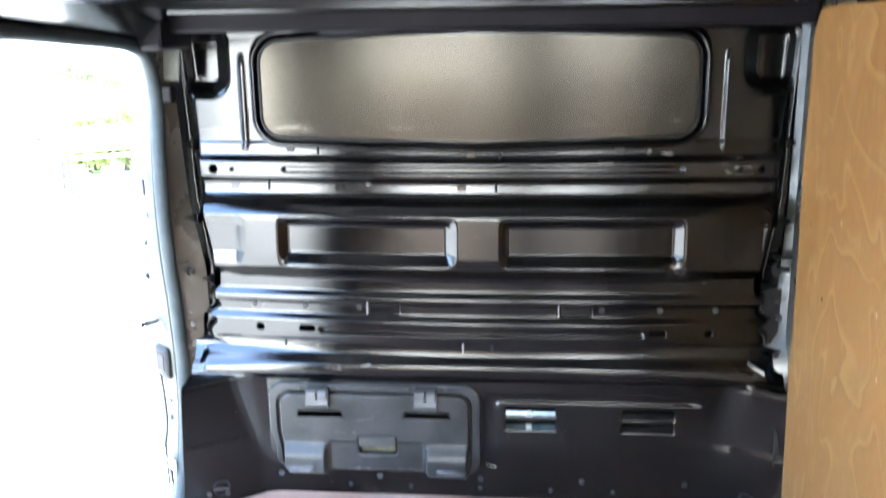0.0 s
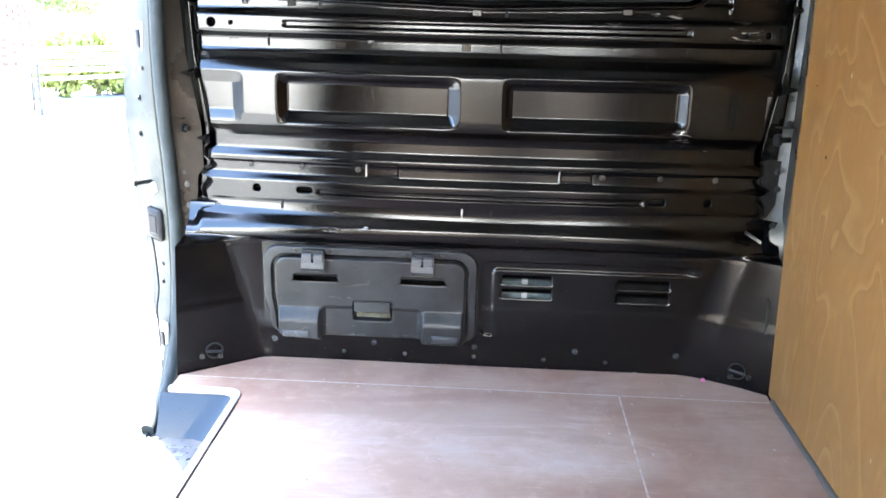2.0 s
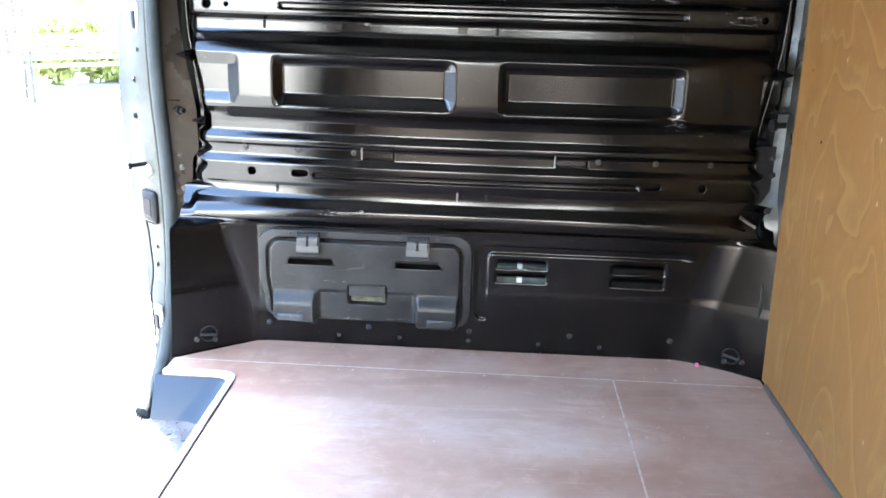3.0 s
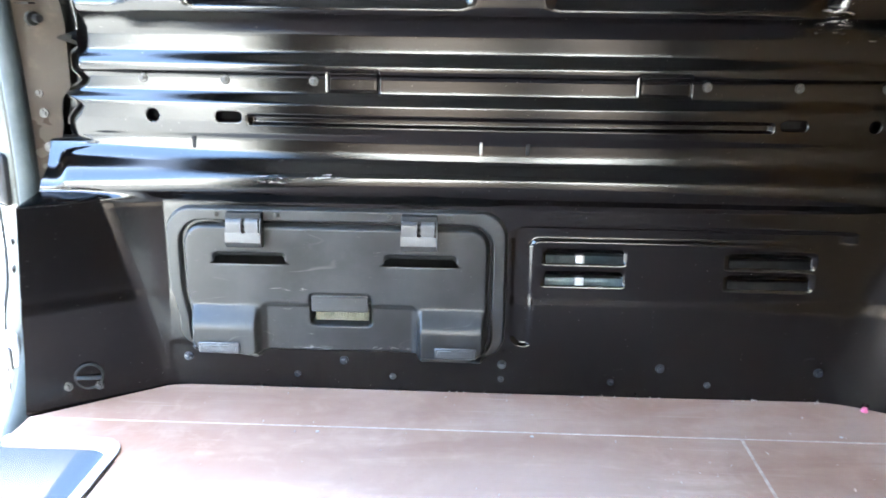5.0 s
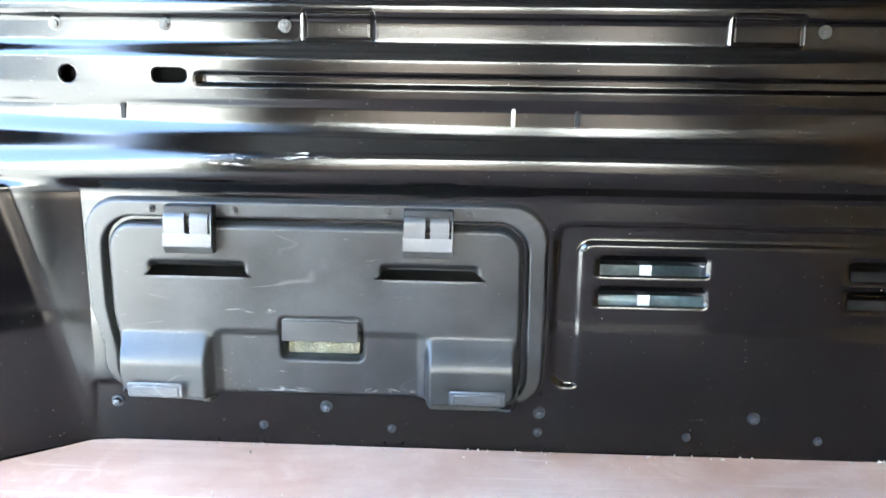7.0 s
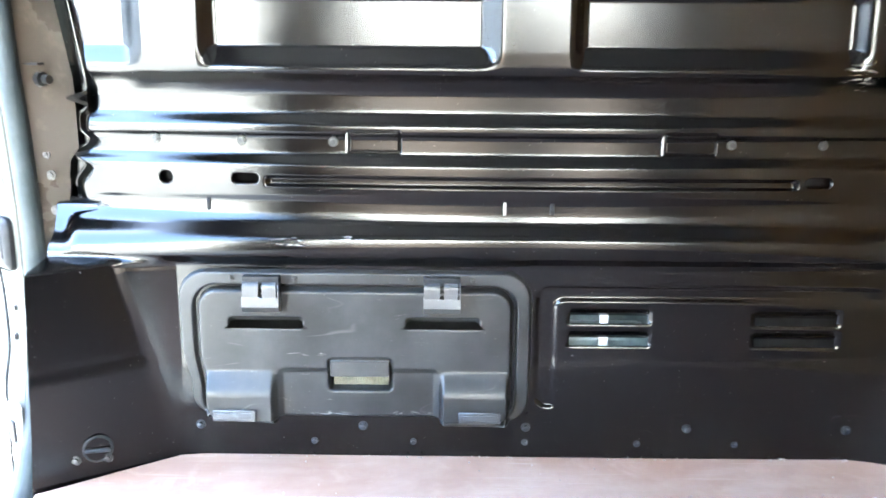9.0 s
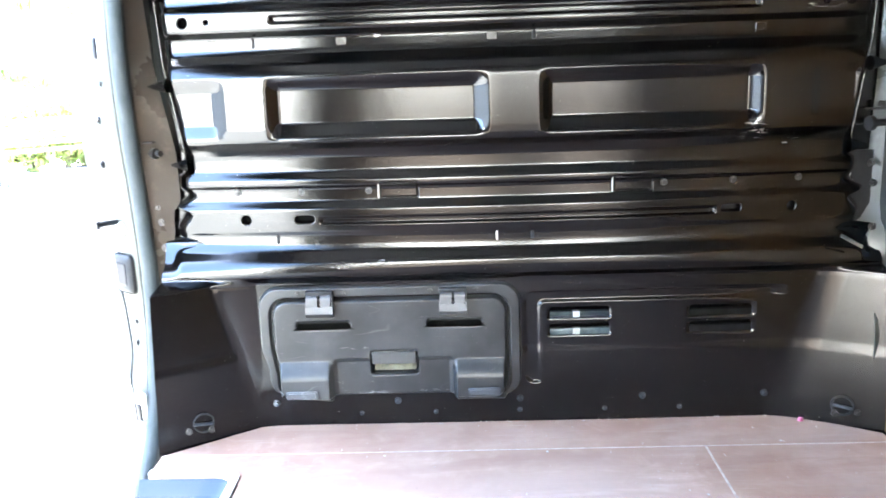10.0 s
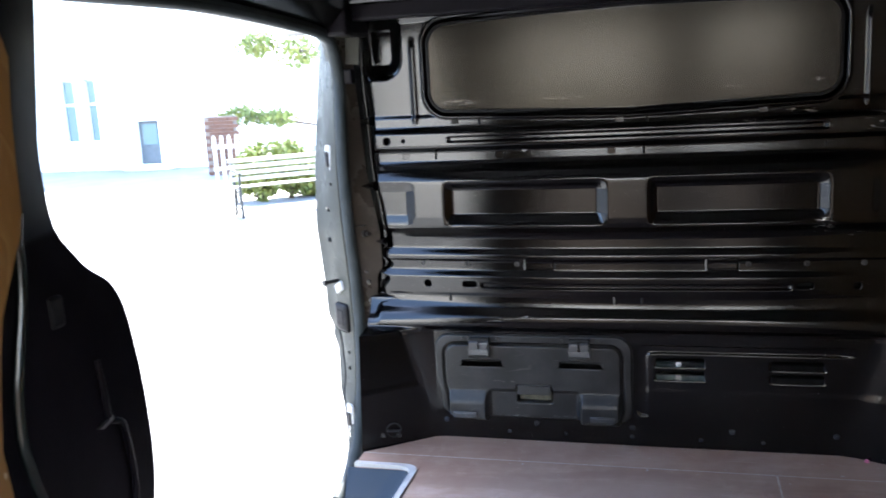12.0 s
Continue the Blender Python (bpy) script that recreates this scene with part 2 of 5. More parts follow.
def floor_board():
    """Brown film-faced plywood, pale from scuffs and painted sky sheen, with drag marks and grit."""
    m = shader("film_faced_plywood", (0.155, 0.09067, 0.06919), 0.4)
    n = Nodes(m)
    cloud = n.noise(2.3, 5.0, 0.62, None, 0.5)
    drag = n.noise(6.0, 6.0, 0.65, n.scaled(0.6, 1.0, 1.0, (0, 0, 0.35)), 0.6)
    grain = n.noise(60.0, 4.0, 0.6, n.scaled(0.12, 1.0, 1.0))
    # pale clouds: scuffs, and the glossy reflection of the sky put into the colour
    col = n.mix(n.ramp(cloud, 0.32, 0.68), (0.186, 0.1118, 0.07784), (0.2852, 0.2146, 0.1759))
    col = n.mix(n.ramp(drag, 0.48, 0.74, 0.0, 0.65), col, (0.3348, 0.275, 0.2364))
    col = n.mix(n.ramp(grain, 0.4, 0.8, 0.0, 0.3), col, (0.1674, 0.09672, 0.07208))
    mottle = n.noise(16.0, 6.0, 0.72, None, 0.8)
    col = n.mix(n.ramp(mottle, 0.50, 0.70, 0.0, 0.35), col, (0.345, 0.2681, 0.2278))
    col = n.mix(n.ramp(mottle, 0.30, 0.47, 0.22, 0.0), col, (0.150, 0.0858, 0.06138))
    # drag lines along and across the boards
    for turn, tall, thin in ((0.12, 140.0, 0.03), (1.45, 110.0, 0.04)):
        way = n.noise(tall, 2.0, 0.5, n.scaled(thin, 1.0, 1.0, (0, 0, turn)))
        col = n.mix(n.math("MULTIPLY", n.ramp(way, 0.62, 0.70), n.ramp(n.noise(4.0, 3.0), 0.48, 0.62, 0.0, 0.4)), col, (0.372, 0.3204, 0.2825))
    grit = n.math("MULTIPLY", n.ramp(n.cells(48.0), 0.02, 0.06, 1.0, 0.0), n.ramp(n.noise(9.0, 2.0), 0.5, 0.64))
    streak = n.noise(2.6, 5.0, 0.62, n.scaled(0.42, 1.15, 1.0, (0, 0, 0.35)), 1.1)
    col = n.mix(n.ramp(streak, 0.50, 0.60, 0.0, 0.55), col, (0.158, 0.0936, 0.06696))
    col = n.mix(n.ramp(streak, 0.34, 0.46, 0.40, 0.0), col, (0.30, 0.2555, 0.2325))
    # three soft ellipses turn the middle paler; the strip under the bulkhead and the far side stay browner
    paled = None
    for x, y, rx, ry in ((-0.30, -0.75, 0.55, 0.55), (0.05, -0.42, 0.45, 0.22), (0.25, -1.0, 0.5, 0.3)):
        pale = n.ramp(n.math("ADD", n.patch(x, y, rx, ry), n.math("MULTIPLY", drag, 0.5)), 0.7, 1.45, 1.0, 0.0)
        paled = pale if paled is None else n.math("MAXIMUM", paled, pale)
    col = n.mix(n.math("MULTIPLY", paled, 0.3), col, (0.305, 0.234, 0.2))
    col = n.mix(n.ramp(paled, 0.0, 0.5, 0.5, 0.0), col, (0.165, 0.0975, 0.07068))
    n.base(n.mix(n.math("MULTIPLY", grit, 0.7), col, (0.3844, 0.3506, 0.3114)))
    n.rough(n.ramp(cloud, 0.3, 0.7, 0.56, 0.70))
    n.b.inputs["Specular IOR Level"].default_value = 0.12
    n.bump(n.noise(90.0, 5.0, 0.7), 0.22, 0.0015)
    return m


def mottled(name, a, b, scale, rough, bump=0.1, far=0.002):
    m = shader(name, a, rough)
    n = Nodes(m)
    n.base(n.mix(n.ramp(n.noise(scale, 6.0, 0.62), 0.32, 0.7), a, b))
    n.bump(n.noise(scale * 6, 4.0), bump, far)
    return m


def varied(name, a, b, rough):
    """For pieces that differ from one another."""
    m = shader(name, a, rough)
    n = Nodes(m)
    n.base(n.mix(n.math("MULTIPLY", n.math("ADD", n.random(), n.noise(30.0, 4.0)), 0.5), a, b))
    n.bump(n.noise(60.0, 4.0), 0.2, 0.004)
    return m


def leaf():
    m = shader("leaf", (0.0372, 0.0682, 0.0155), 0.5)
    n = Nodes(m)
    g = n.t.nodes.new("ShaderNodeNewGeometry").outputs["Random Per Island"]
    n.base(n.mix(g, (0.090, 0.125, 0.020), (0.200, 0.210, 0.050)))
    return m


BLACK = black_paint()
PLASTIC = plastic("charcoal_plastic", (0.0066, 0.0072, 0.0078), 0.36)
PLASTIC.node_tree.nodes["Principled BSDF"].inputs["Specular IOR Level"].default_value = 0.3
PLASTIC_PALE = plastic("grey_plastic", (0.0279, 0.0291, 0.031), 0.40)
PLASTIC_PALE.node_tree.nodes["Principled BSDF"].inputs["Specular IOR Level"].default_value = 0.2
HINGE_PLASTIC = plastic("hinge_plastic", (0.0155, 0.0165, 0.0180), 0.38)
SHEET = sheet_grey()
STEEL = shader("zinc_plated_steel", (0.2604, 0.2604, 0.2542), 0.34, 1.0)
BOLT_STEEL = shader("blue_passivated_steel", (0.0434, 0.0496, 0.0589), 0.4, 0.9)
DARK_STEEL = shader("dull_bolt_steel", (0.0341, 0.0341, 0.0341), 0.42, 0.9)
RUBBER = mottled("black_rubber", (0.0074, 0.0074, 0.0081), (0.0136, 0.0136, 0.0143), 40, 0.55)
RUBBER.node_tree.nodes["Principled BSDF"].inputs["Specular IOR Level"].default_value = 0.1
SEAL_RUBBER = mottled("grey_door_seal", (0.0161, 0.0205, 0.0223), (0.0248, 0.0298, 0.0316), 22, 0.62)
SEAL_RUBBER.node_tree.nodes["Principled BSDF"].inputs["Specular IOR Level"].default_value = 0.15
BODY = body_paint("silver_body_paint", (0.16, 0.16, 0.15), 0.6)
# the body's silver, darkened in colour so daylight does not burn the jamb out
JAMB = body_paint("darkened_silver_jamb_paint", (0.056, 0.057, 0.050), 0.0)
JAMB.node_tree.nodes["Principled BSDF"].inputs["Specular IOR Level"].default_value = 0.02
INNER = body_paint("beige_inner_paint", (0.050, 0.042, 0.034), 0.1)
GLOSS_TRIM = shader("glossy_dark_trim", (0.008, 0.011, 0.010), 0.16)
# grey-green, darker than INNER: the shade behind the lining edge is in the colour
SHADED_PILLAR_PAINT = body_paint("shaded_grey_green_paint", (0.034, 0.037, 0.033), 0.1)
ALU = mottled("worn_pale_edging", (0.31, 0.31, 0.3038), (0.2356, 0.2356, 0.2294), 30, 0.35)
PLY = plywood("lining_plywood", (0.170, 0.088, 0.027), (0.136, 0.065, 0.017), (0.206, 0.122, 0.046))
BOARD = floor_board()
DUST = mottled("pale_dust", (0.31, 0.2728, 0.2418), (0.2046, 0.1674, 0.1426), 60, 0.9)
TREAD = body_paint("grey_step_paint", (0.093, 0.0961, 0.1023), 0.4)
ROOF_PAINT = mottled("grey_roof_primer", (0.185, 0.19, 0.20), (0.155, 0.16, 0.17), 6, 0.5)
POST_PAINT = mottled("dull_black_post_paint", (0.0030, 0.0026, 0.0040), (0.0062, 0.0054, 0.0074), 9, 0.4)
POST_PAINT.node_tree.nodes["Principled BSDF"].inputs["Specular IOR Level"].default_value = 0.06
WELL_PAINT = shader("dark_step_paint", (0.003, 0.0045, 0.009), 0.13, 0.0, 0.26)
CAB = mottled("dark_cab_trim", (0.03, 0.032, 0.035), (0.05, 0.052, 0.055), 9, 0.6)
PINK = shader("pink_plastic", (0.465, 0.0992, 0.2232), 0.4)
PAVING = mottled("sunlit_tarmac", (0.165, 0.165, 0.160), (0.200, 0.200, 0.195), 1.3, 0.85)
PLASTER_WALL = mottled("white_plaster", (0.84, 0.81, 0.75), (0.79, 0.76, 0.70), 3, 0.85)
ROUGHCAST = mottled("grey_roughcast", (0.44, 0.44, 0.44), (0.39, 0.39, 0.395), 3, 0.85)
BRICK = varied("red_brick", (0.124, 0.0589, 0.0372), (0.093, 0.0434, 0.0279), 0.85)
MORTAR = mottled("mortar", (0.19, 0.15, 0.125), (0.15, 0.12, 0.10), 30, 0.9)
BENCH_WOOD = varied("weathered_bench_wood", (0.341, 0.3162, 0.2728), (0.279, 0.2542, 0.217), 0.7)
IRON = mottled("painted_cast_iron", (0.008, 0.0085, 0.009), (0.014, 0.014, 0.014), 30, 0.5)
WHITE_WOOD = varied("white_painted_wood", (0.4836, 0.4774, 0.4588), (0.434, 0.4278, 0.4092), 0.6)
LEAF = leaf()
BARK = mottled("bark", (0.13, 0.10, 0.075), (0.08, 0.06, 0.045), 18, 0.9, 0.4, 0.01)
GLASS = shader("window_glass", (0.10, 0.16, 0.17), 0.06)
DOOR_PAINT = mottled("dark_door_paint", (0.062, 0.0744, 0.0868), (0.0868, 0.0992, 0.1116), 5, 0.45)


# ---------------------------------------------------------------- building helpers
def link_mesh(name, bm, material, smooth=None):
    bmesh.ops.recalc_face_normals(bm, faces=bm.faces)
    me = bpy.data.meshes.new(name)
    bm.to_mesh(me)
    bm.free()
    me.materials.append(material)
    if smooth is not None:
        me.shade_smooth()
        me.set_sharp_from_angle(angle=radians(smooth))
    return me


def part(name, bm, material, parent, label="", smooth=None):
    """One mesh under a thing or under a part."""
    ob = new(name, bm if isinstance(bm, bpy.types.Mesh) else link_mesh(name, bm, material, smooth))
    ob.parent = parent
    return tagged(ob, label)


def thing(name, label, category, group="", kind=""):
    return tagged(new(name), label, category, group, kind)


def add_box(bm, a, b, bevel=0.0, segments=1, turn=None):
    r = bmesh.ops.create_cube(bm, size=1)
    for v in r["verts"]:
        v.co = Vector([a[i] + (b[i] - a[i]) * (v.co[i] + 0.5) for i in range(3)])
    if bevel:
        es = list({e for v in r["verts"] for e in v.link_edges})
        out = bmesh.ops.bevel(bm, geom=es, offset=bevel, segments=segments, affect="EDGES", profile=0.5)
        verts = list({v for f in out["faces"] for v in f.verts})
    else:
        verts = r["verts"]
    if turn is not None:
        bmesh.ops.transform(bm, matrix=turn, verts=verts)
    return bm


def box(a, b, bevel=0.0, segments=1, turn=None):
    return add_box(bmesh.new(), a, b, bevel, segments, turn)


def add_rod(bm, p, q, r0, r1=None, sides=12):
    p, q = Vector(p), Vector(q)
    m = Matrix.Translation((p + q) / 2) @ (q - p).to_track_quat("Z", "Y").to_matrix().to_4x4()
    bmesh.ops.create_cone(bm, cap_ends=True, segments=sides, radius1=r0, radius2=r0 if r1 is None else r1, depth=(q - p).length, matrix=m)
    return bm


def rod(p, q, r0, r1=None, sides=12):
    return add_rod(bmesh.new(), p, q, r0, r1, sides)


def prism(outline, lift):
    """A flat outline pushed along the vector lift."""
    bm = bmesh.new()
    vs = [bm.verts.new(p) for p in outline]
    f = bm.faces.new(vs)
    out = bmesh.ops.extrude_face_region(bm, geom=[f])
    bmesh.ops.translate(bm, vec=lift, verts=[g for g in out["geom"] if isinstance(g, bmesh.types.BMVert)])
    return bm


def smooth_path(points, steps=8):
    """A Catmull-Rom line through the points."""
    ps = [Vector(p) for p in points]
    ps = [2 * ps[0] - ps[1]] + ps + [2 * ps[-1] - ps[-2]]
    out = []
    for i in range(1, len(ps) - 2):
        a, b, c, d = ps[i - 1:i + 3]
        for k in range(steps):
            t = k / steps
            out.append(0.5 * (2 * b + (c - a) * t + (2 * a - 5 * b + 4 * c - d) * t * t + (3 * b - a - 3 * c + d) * t ** 3))
    return out + [ps[-2]]


def tube(path, section, up=(1, 0, 0)):
    """Sweeps a closed section (pairs across, along up) down a path."""
    bm = bmesh.new()
    rings = []
    for i, p in enumerate(path):
        d = (path[min(i + 1, len(path) - 1)] - path[max(i - 1, 0)]).normalized()
        side = d.cross(Vector(up)).normalized()
        top = side.cross(d).normalized()
        rings.append([bm.verts.new(p + side * u + top * v) for u, v in section])
    k = len(section)
    for r, s in zip(rings, rings[1:]):
        for i in range(k):
            bm.faces.new((r[i], r[(i + 1) % k], s[(i + 1) % k], s[i]))
    bm.faces.new(rings[0])
    bm.faces.new(rings[-1][::-1])
    return bm


def circle(r, sides=12, squash=1.0):
    return [(r * math.cos(2 * math.pi * i / sides), r * squash * math.sin(2 * math.pi * i / sides)) for i in range(sides)]


def loft(a, b):
    """A skin between two lines of equal length."""
    bm = bmesh.new()
    va, vb = [bm.verts.new(p) for p in a], [bm.verts.new(p) for p in b]
    for i in range(len(a) - 1):
        bm.faces.new((va[i], va[i + 1], vb[i + 1], vb[i]))
    return bm


def thicken(bm, depth):
    bmesh.ops.recalc_face_normals(bm, faces=bm.faces)
    bmesh.ops.solidify(bm, geom=list(bm.faces), thickness=depth)
    return bm


def step(a, b, v):
    t = np.clip((v - a) / (b - a), 0, 1)
    return t * t * (3 - 2 * t)


def rounded(x, z, x0, x1, z0, z1, r):
    """Signed distance from a rounded rectangle (below zero inside)."""
    qx = np.abs(x - (x0 + x1) / 2) - (x1 - x0) / 2 + r
    qz = np.abs(z - (z0 + z1) / 2) - (z1 - z0) / 2 + r
    return np.hypot(np.maximum(qx, 0), np.maximum(qz, 0)) + np.minimum(np.maximum(qx, qz), 0) - r


def profile(knots, z, blur):
    """A pressed section: corner points (height, depth), with rounded bends."""
    h = 0.0005
    zz = np.arange(knots[0][0] - 0.03, knots[-1][0] + 0.03, h)
    p = np.interp(zz, [k[0] for k in knots], [k[1] for k in knots])
    kern = np.exp(-0.5 * (np.arange(-40, 41) * h / blur) ** 2)
    return np.interp(z, zz, np.convolve(np.pad(p, 40, mode="edge"), kern / kern.sum(), mode="valid"))


def lines(lo, hi, pitch, snap=(), fine=()):
    """Grid lines: even, finer in the given stretches, some moved onto exact edges."""
    v = list(np.arange(lo, hi + pitch / 2, pitch))
    for a, b, f in fine:
        v = [c for c in v if not a < c < b] + list(np.arange(a, b + f / 2, f))
    v = np.array(sorted(v))
    for s in snap:
        v[np.argmin(np.abs(v - s))] = s
    return np.unique(np.round(v, 5))


def relief_mesh(name, xs, zs, relief, material, cut=None):
    """Pressed sheet: a fine grid whose depth towards the load bay is relief(x, z)."""
    X, Z = np.meshgrid(xs, zs)
    P = relief(X, Z)
    n, k = len(zs), len(xs)
    idx = np.arange(n * k).reshape(n, k)
    faces = np.stack([idx[:-1, :-1], idx[:-1, 1:], idx[1:, 1:], idx[1:, :-1]], -1).reshape(-1, 4)
    if cut is not None:
        cx = (X[:-1, :-1] + X[1:, 1:]) / 2
        cz = (Z[:-1, :-1] + Z[1:, 1:]) / 2
        faces = faces[~cut(cx, cz).reshape(-1)]
    me = bpy.data.meshes.new(name)
    me.from_pydata(np.stack([X, -P, Z], -1).reshape(-1, 3).tolist(), [], faces.tolist())
    me.materials.append(material)
    me.shade_smooth()
    me.update()
    return me


# ---------------------------------------------------------------- bulkhead
bulkhead = thing("bulkhead", "glossy black pressed steel van bulkhead, scratched and dusty", "bulkhead")

VENT_SLOTS = [(0.073, 0.207, 0.246, 0.265), (0.073, 0.207, 0.206, 0.225), (0.388, 0.526, 0.244, 0.263), (0.388, 0.526, 0.206, 0.225)]
ROUND_HOLES = [(-0.605, 0.488, 0.0105), (0.605, 0.488, 0.0095), (-0.717, 0.922, 0.011), (0.717, 0.922, 0.008), (-0.663, 0.922, 0.005), (0.663, 0.922, 0.006)]
LONG_HOLES = [(-0.471, 0.488), (0.471, 0.488)]
WINDOWS = [(-0.757, -0.630), (-0.535, -0.056), (0.056, 0.530), (0.630, 0.757)]
PADS = [(-0.598, -0.535), (-0.311, -0.235), (-0.025, 0.03), (0.255, 0.314), (0.532, 0.60)]
TABS = (-0.300, 0.214)
SECTION = [
    (0.30, 0.0), (0.345, 0.0), (0.351, 0.0055), (0.357, 0.0145), (0.364, 0.0200), (0.372, 0.0230), (0.380, 0.0240), (0.388, 0.0235), (0.3955, 0.0223), (0.3985, 0.0203), (0.4155, 0.0064),
    (0.4175, 0.0050), (0.4275, 0.0032), (0.430, 0.0022), (0.4545, 0.0022), (0.4565, 0.0055), (0.478, 0.0070), (0.5125, 0.0070), (0.526, -0.0050), (0.531, -0.0062),
    (0.5585, -0.0060), (0.5610, 0.0020), (0.575, 0.0025), (0.581, 0.0000), (0.592, -0.0085), (0.598, -0.0095), (0.626, -0.0090), (0.631, -0.0060), (0.644, 0.0030),
    (0.654, 0.0120), (0.660, 0.0190), (0.668, 0.0228), (0.690, 0.0250), (0.796, 0.0250), (0.804, 0.0240), (0.816, 0.0190),
    (0.828, 0.0110), (0.850, -0.0140), (0.857, -0.0172), (0.862, -0.0178), (0.884, -0.0200), (0.888, -0.0195), (0.894, -0.0080), (0.902, 0.0),
    (0.944, -0.0020), (0.956, -0.0160), (0.966, -0.0176), (0.970, -0.0180), (0.991, -0.0204), (0.995, -0.0240), (1.10, -0.0240),
    (1.27, -0.024), (1.285, -0.012), (1.31, -0.006), (1.325, 0.016), (1.36, 0.02),
]


def ease(a, b, v):
    """A straight ramp from 0 at a to 1 at b with rounded ends."""
    t = np.clip((v - a) / (b - a), 0, 1)
    return 0.6 * t + 0.4 * t * t * (3 - 2 * t)


def edge_line_of(z):
    """The plain run of the pressing's side edge."""
    return 0.743 + 0.165 * np.clip(z - 0.64, 0, 0.2) + 0.05 * np.clip(z - 0.84, 0, 0.4)


def half_width(z):
    """Half the width of the upper pressing at height z."""
    h = edge_line_of(z)
    h = h + 0.016 * step(0.60, 0.585, z) * step(0.545, 0.560, z) + 0.038 * np.exp(-((z - 0.519) / 0.012) ** 2) + 0.030 * step(0.515, 0.47, z)
    return np.where(z < 0.44, 0.780, h) - 0.055 * np.exp(-((z - 0.434) / 0.008) ** 2)


def bulkhead_relief(x, z):
    ax = np.abs(x)
    droop = 0.018 * np.clip(1 - ax / 0.56, 0, 1) * step(0.93, 0.975, z) * (1 - step(1.15, 1.25, z))
    bow = 0.022 * np.clip(1 - (ax / 0.62) ** 2, 0, 1) * step(1.15, 1.25, z)
    zz = z + droop - bow
    p = profile(SECTION, zz, 0.0029)
    # long grooves
    for z0, z1, half in ((0.4765, 0.4925, 0.435), (0.9145, 0.931, 0.520)):
        d = rounded(x, z, -half, half, z0, z1, 0.005)
        p -= 0.008 * (1 - step(-0.004, 0.002, d))
    # outlines of two pressed tabs on the bolted band
    for x0 in TABS:
        d = rounded(x, z, x0, x0 + 0.084, 0.5325, 0.5665, 0.003)
        p -= 0.0045 * np.exp(-(d / 0.0016) ** 2)
        p += 0.0012 * (1 - step(-0.002, 0.0, d))
    # four recessed windows in the deep box section
    for x0, x1 in WINDOWS:
        across = ease(x0 - 0.002, x0 + 0.022, x) * (1 - ease(x1 - 0.030, x1 + 0.001, x))
        p -= (0.022 if abs(x0 + x1) < 1.2 else 0.012) * across * ease(0.664, 0.702, z) * (1 - ease(0.772, 0.802, z))
    # bead round the blanked window, and upright ribs beside it
    d = rounded(x, zz, -0.578, 0.560, 1.004, 1.254, 0.055)
    p += 0.010 * np.exp(-((d - 0.014) / 0.0055) ** 2) - 0.006 * (1 - step(-0.006, 0.004, d))
    rib = np.exp(-((ax - 0.624) / 0.0065) ** 2) * step(0.965, 0.985, z) * (1 - step(1.19, 1.23, z))
    p += 0.006 * rib
    # hollows with a sloping floor in the top corners
    h = rounded(ax, z, 0.682, 0.95, 1.128, 1.40, 0.040)
    p -= 0.040 * (1 - ease(-0.022, 0.026, h)) * (1 - step(1.250, 1.285, z))
    # outline of the upper pressing: returns to a flange behind the edge
    half = half_width(z)
    end = step(half - 0.026, half + 0.004, ax) * step(0.36, 0.40, z)
    flange = np.where(z > 0.44, -0.034, 0.0)
    p = p * (1 - end) + flange * end
    # lower panel: leans out to the foot, side wings turn towards the load bay
    low = 1 - step(0.345, 0.36, z)
    p += low * 0.002 * step(0.19, 0.16, z)
    fold = 0.594 + 0.262 * np.clip(z, 0, 0.365)
    slope = np.where(x < 0, 0.68, 0.50)
    span = np.maximum(fold - 0.592, 0.001)
    reach = np.clip(ax - 0.592, 0, span)
    turned = -0.26 * (reach - 0.25 * reach ** 2 / span) * (x < 0) * step(0.05, 0.20, z)
    soft = np.where(x < 0, 0.012, 0.045)
    u = np.clip(ax - fold, -soft, None)
    wing = np.where(u < soft, (u + soft) ** 2 / (4 * soft), u)
    rise = slope * wing
    p = p + low * (rise - turned)
    # raised field with the vents: a channel along its top and one side
    outer = rounded(x, z, 0.016, 0.64, 0.094, 0.310, 0.022)
    inner = rounded(x, z, 0.048, 0.70, 0.02, 0.287, 0.014)
    channel = (1 - step(-0.004, 0.003, outer)) * step(-0.003, 0.004, inner) * (1 - step(0.56, 0.61, x))
    p -= 0.005 * channel
    for x0, x1, z0, z1 in VENT_SLOTS:
        d = rounded(x, z, x0 - 0.005, x1 + 0.005, z0 - 0.002, z1 + 0.009, 0.006)
        p -= 0.006 * (1 - step(-0.008, 0.002, d))
    # shallow pockets round the fixing bolts
    for x0, x1 in PADS:
        d = rounded(x, z, x0, x1, 0.0, 0.084, 0.012)
        p -= 0.0036 * (1 - step(-0.0055, 0.002, d)) * step(-0.015, 0.080, z)
    # pierced holes
    for hx, hz, r in ROUND_HOLES:
        p -= 0.03 * (1 - step(r - 0.0016, r + 0.0008, np.hypot(x - hx, z - hz)))
    for hx, hz in LONG_HOLES:
        p -= 0.03 * (1 - step(-0.0016, 0.0008, rounded(x, z, hx - 0.022, hx + 0.022, hz - 0.008, hz + 0.008, 0.008)))
    # handling dents
    for dx, dz, dr, dd in ((0.012, 0.79, 0.035, 0.0004), (-0.33, 0.392, 0.03, 0.0006), (0.50, 0.66, 0.02, 0.003)):
        p -= dd * np.exp(-((x - dx) ** 2 + (z - dz) ** 2) / dr ** 2)
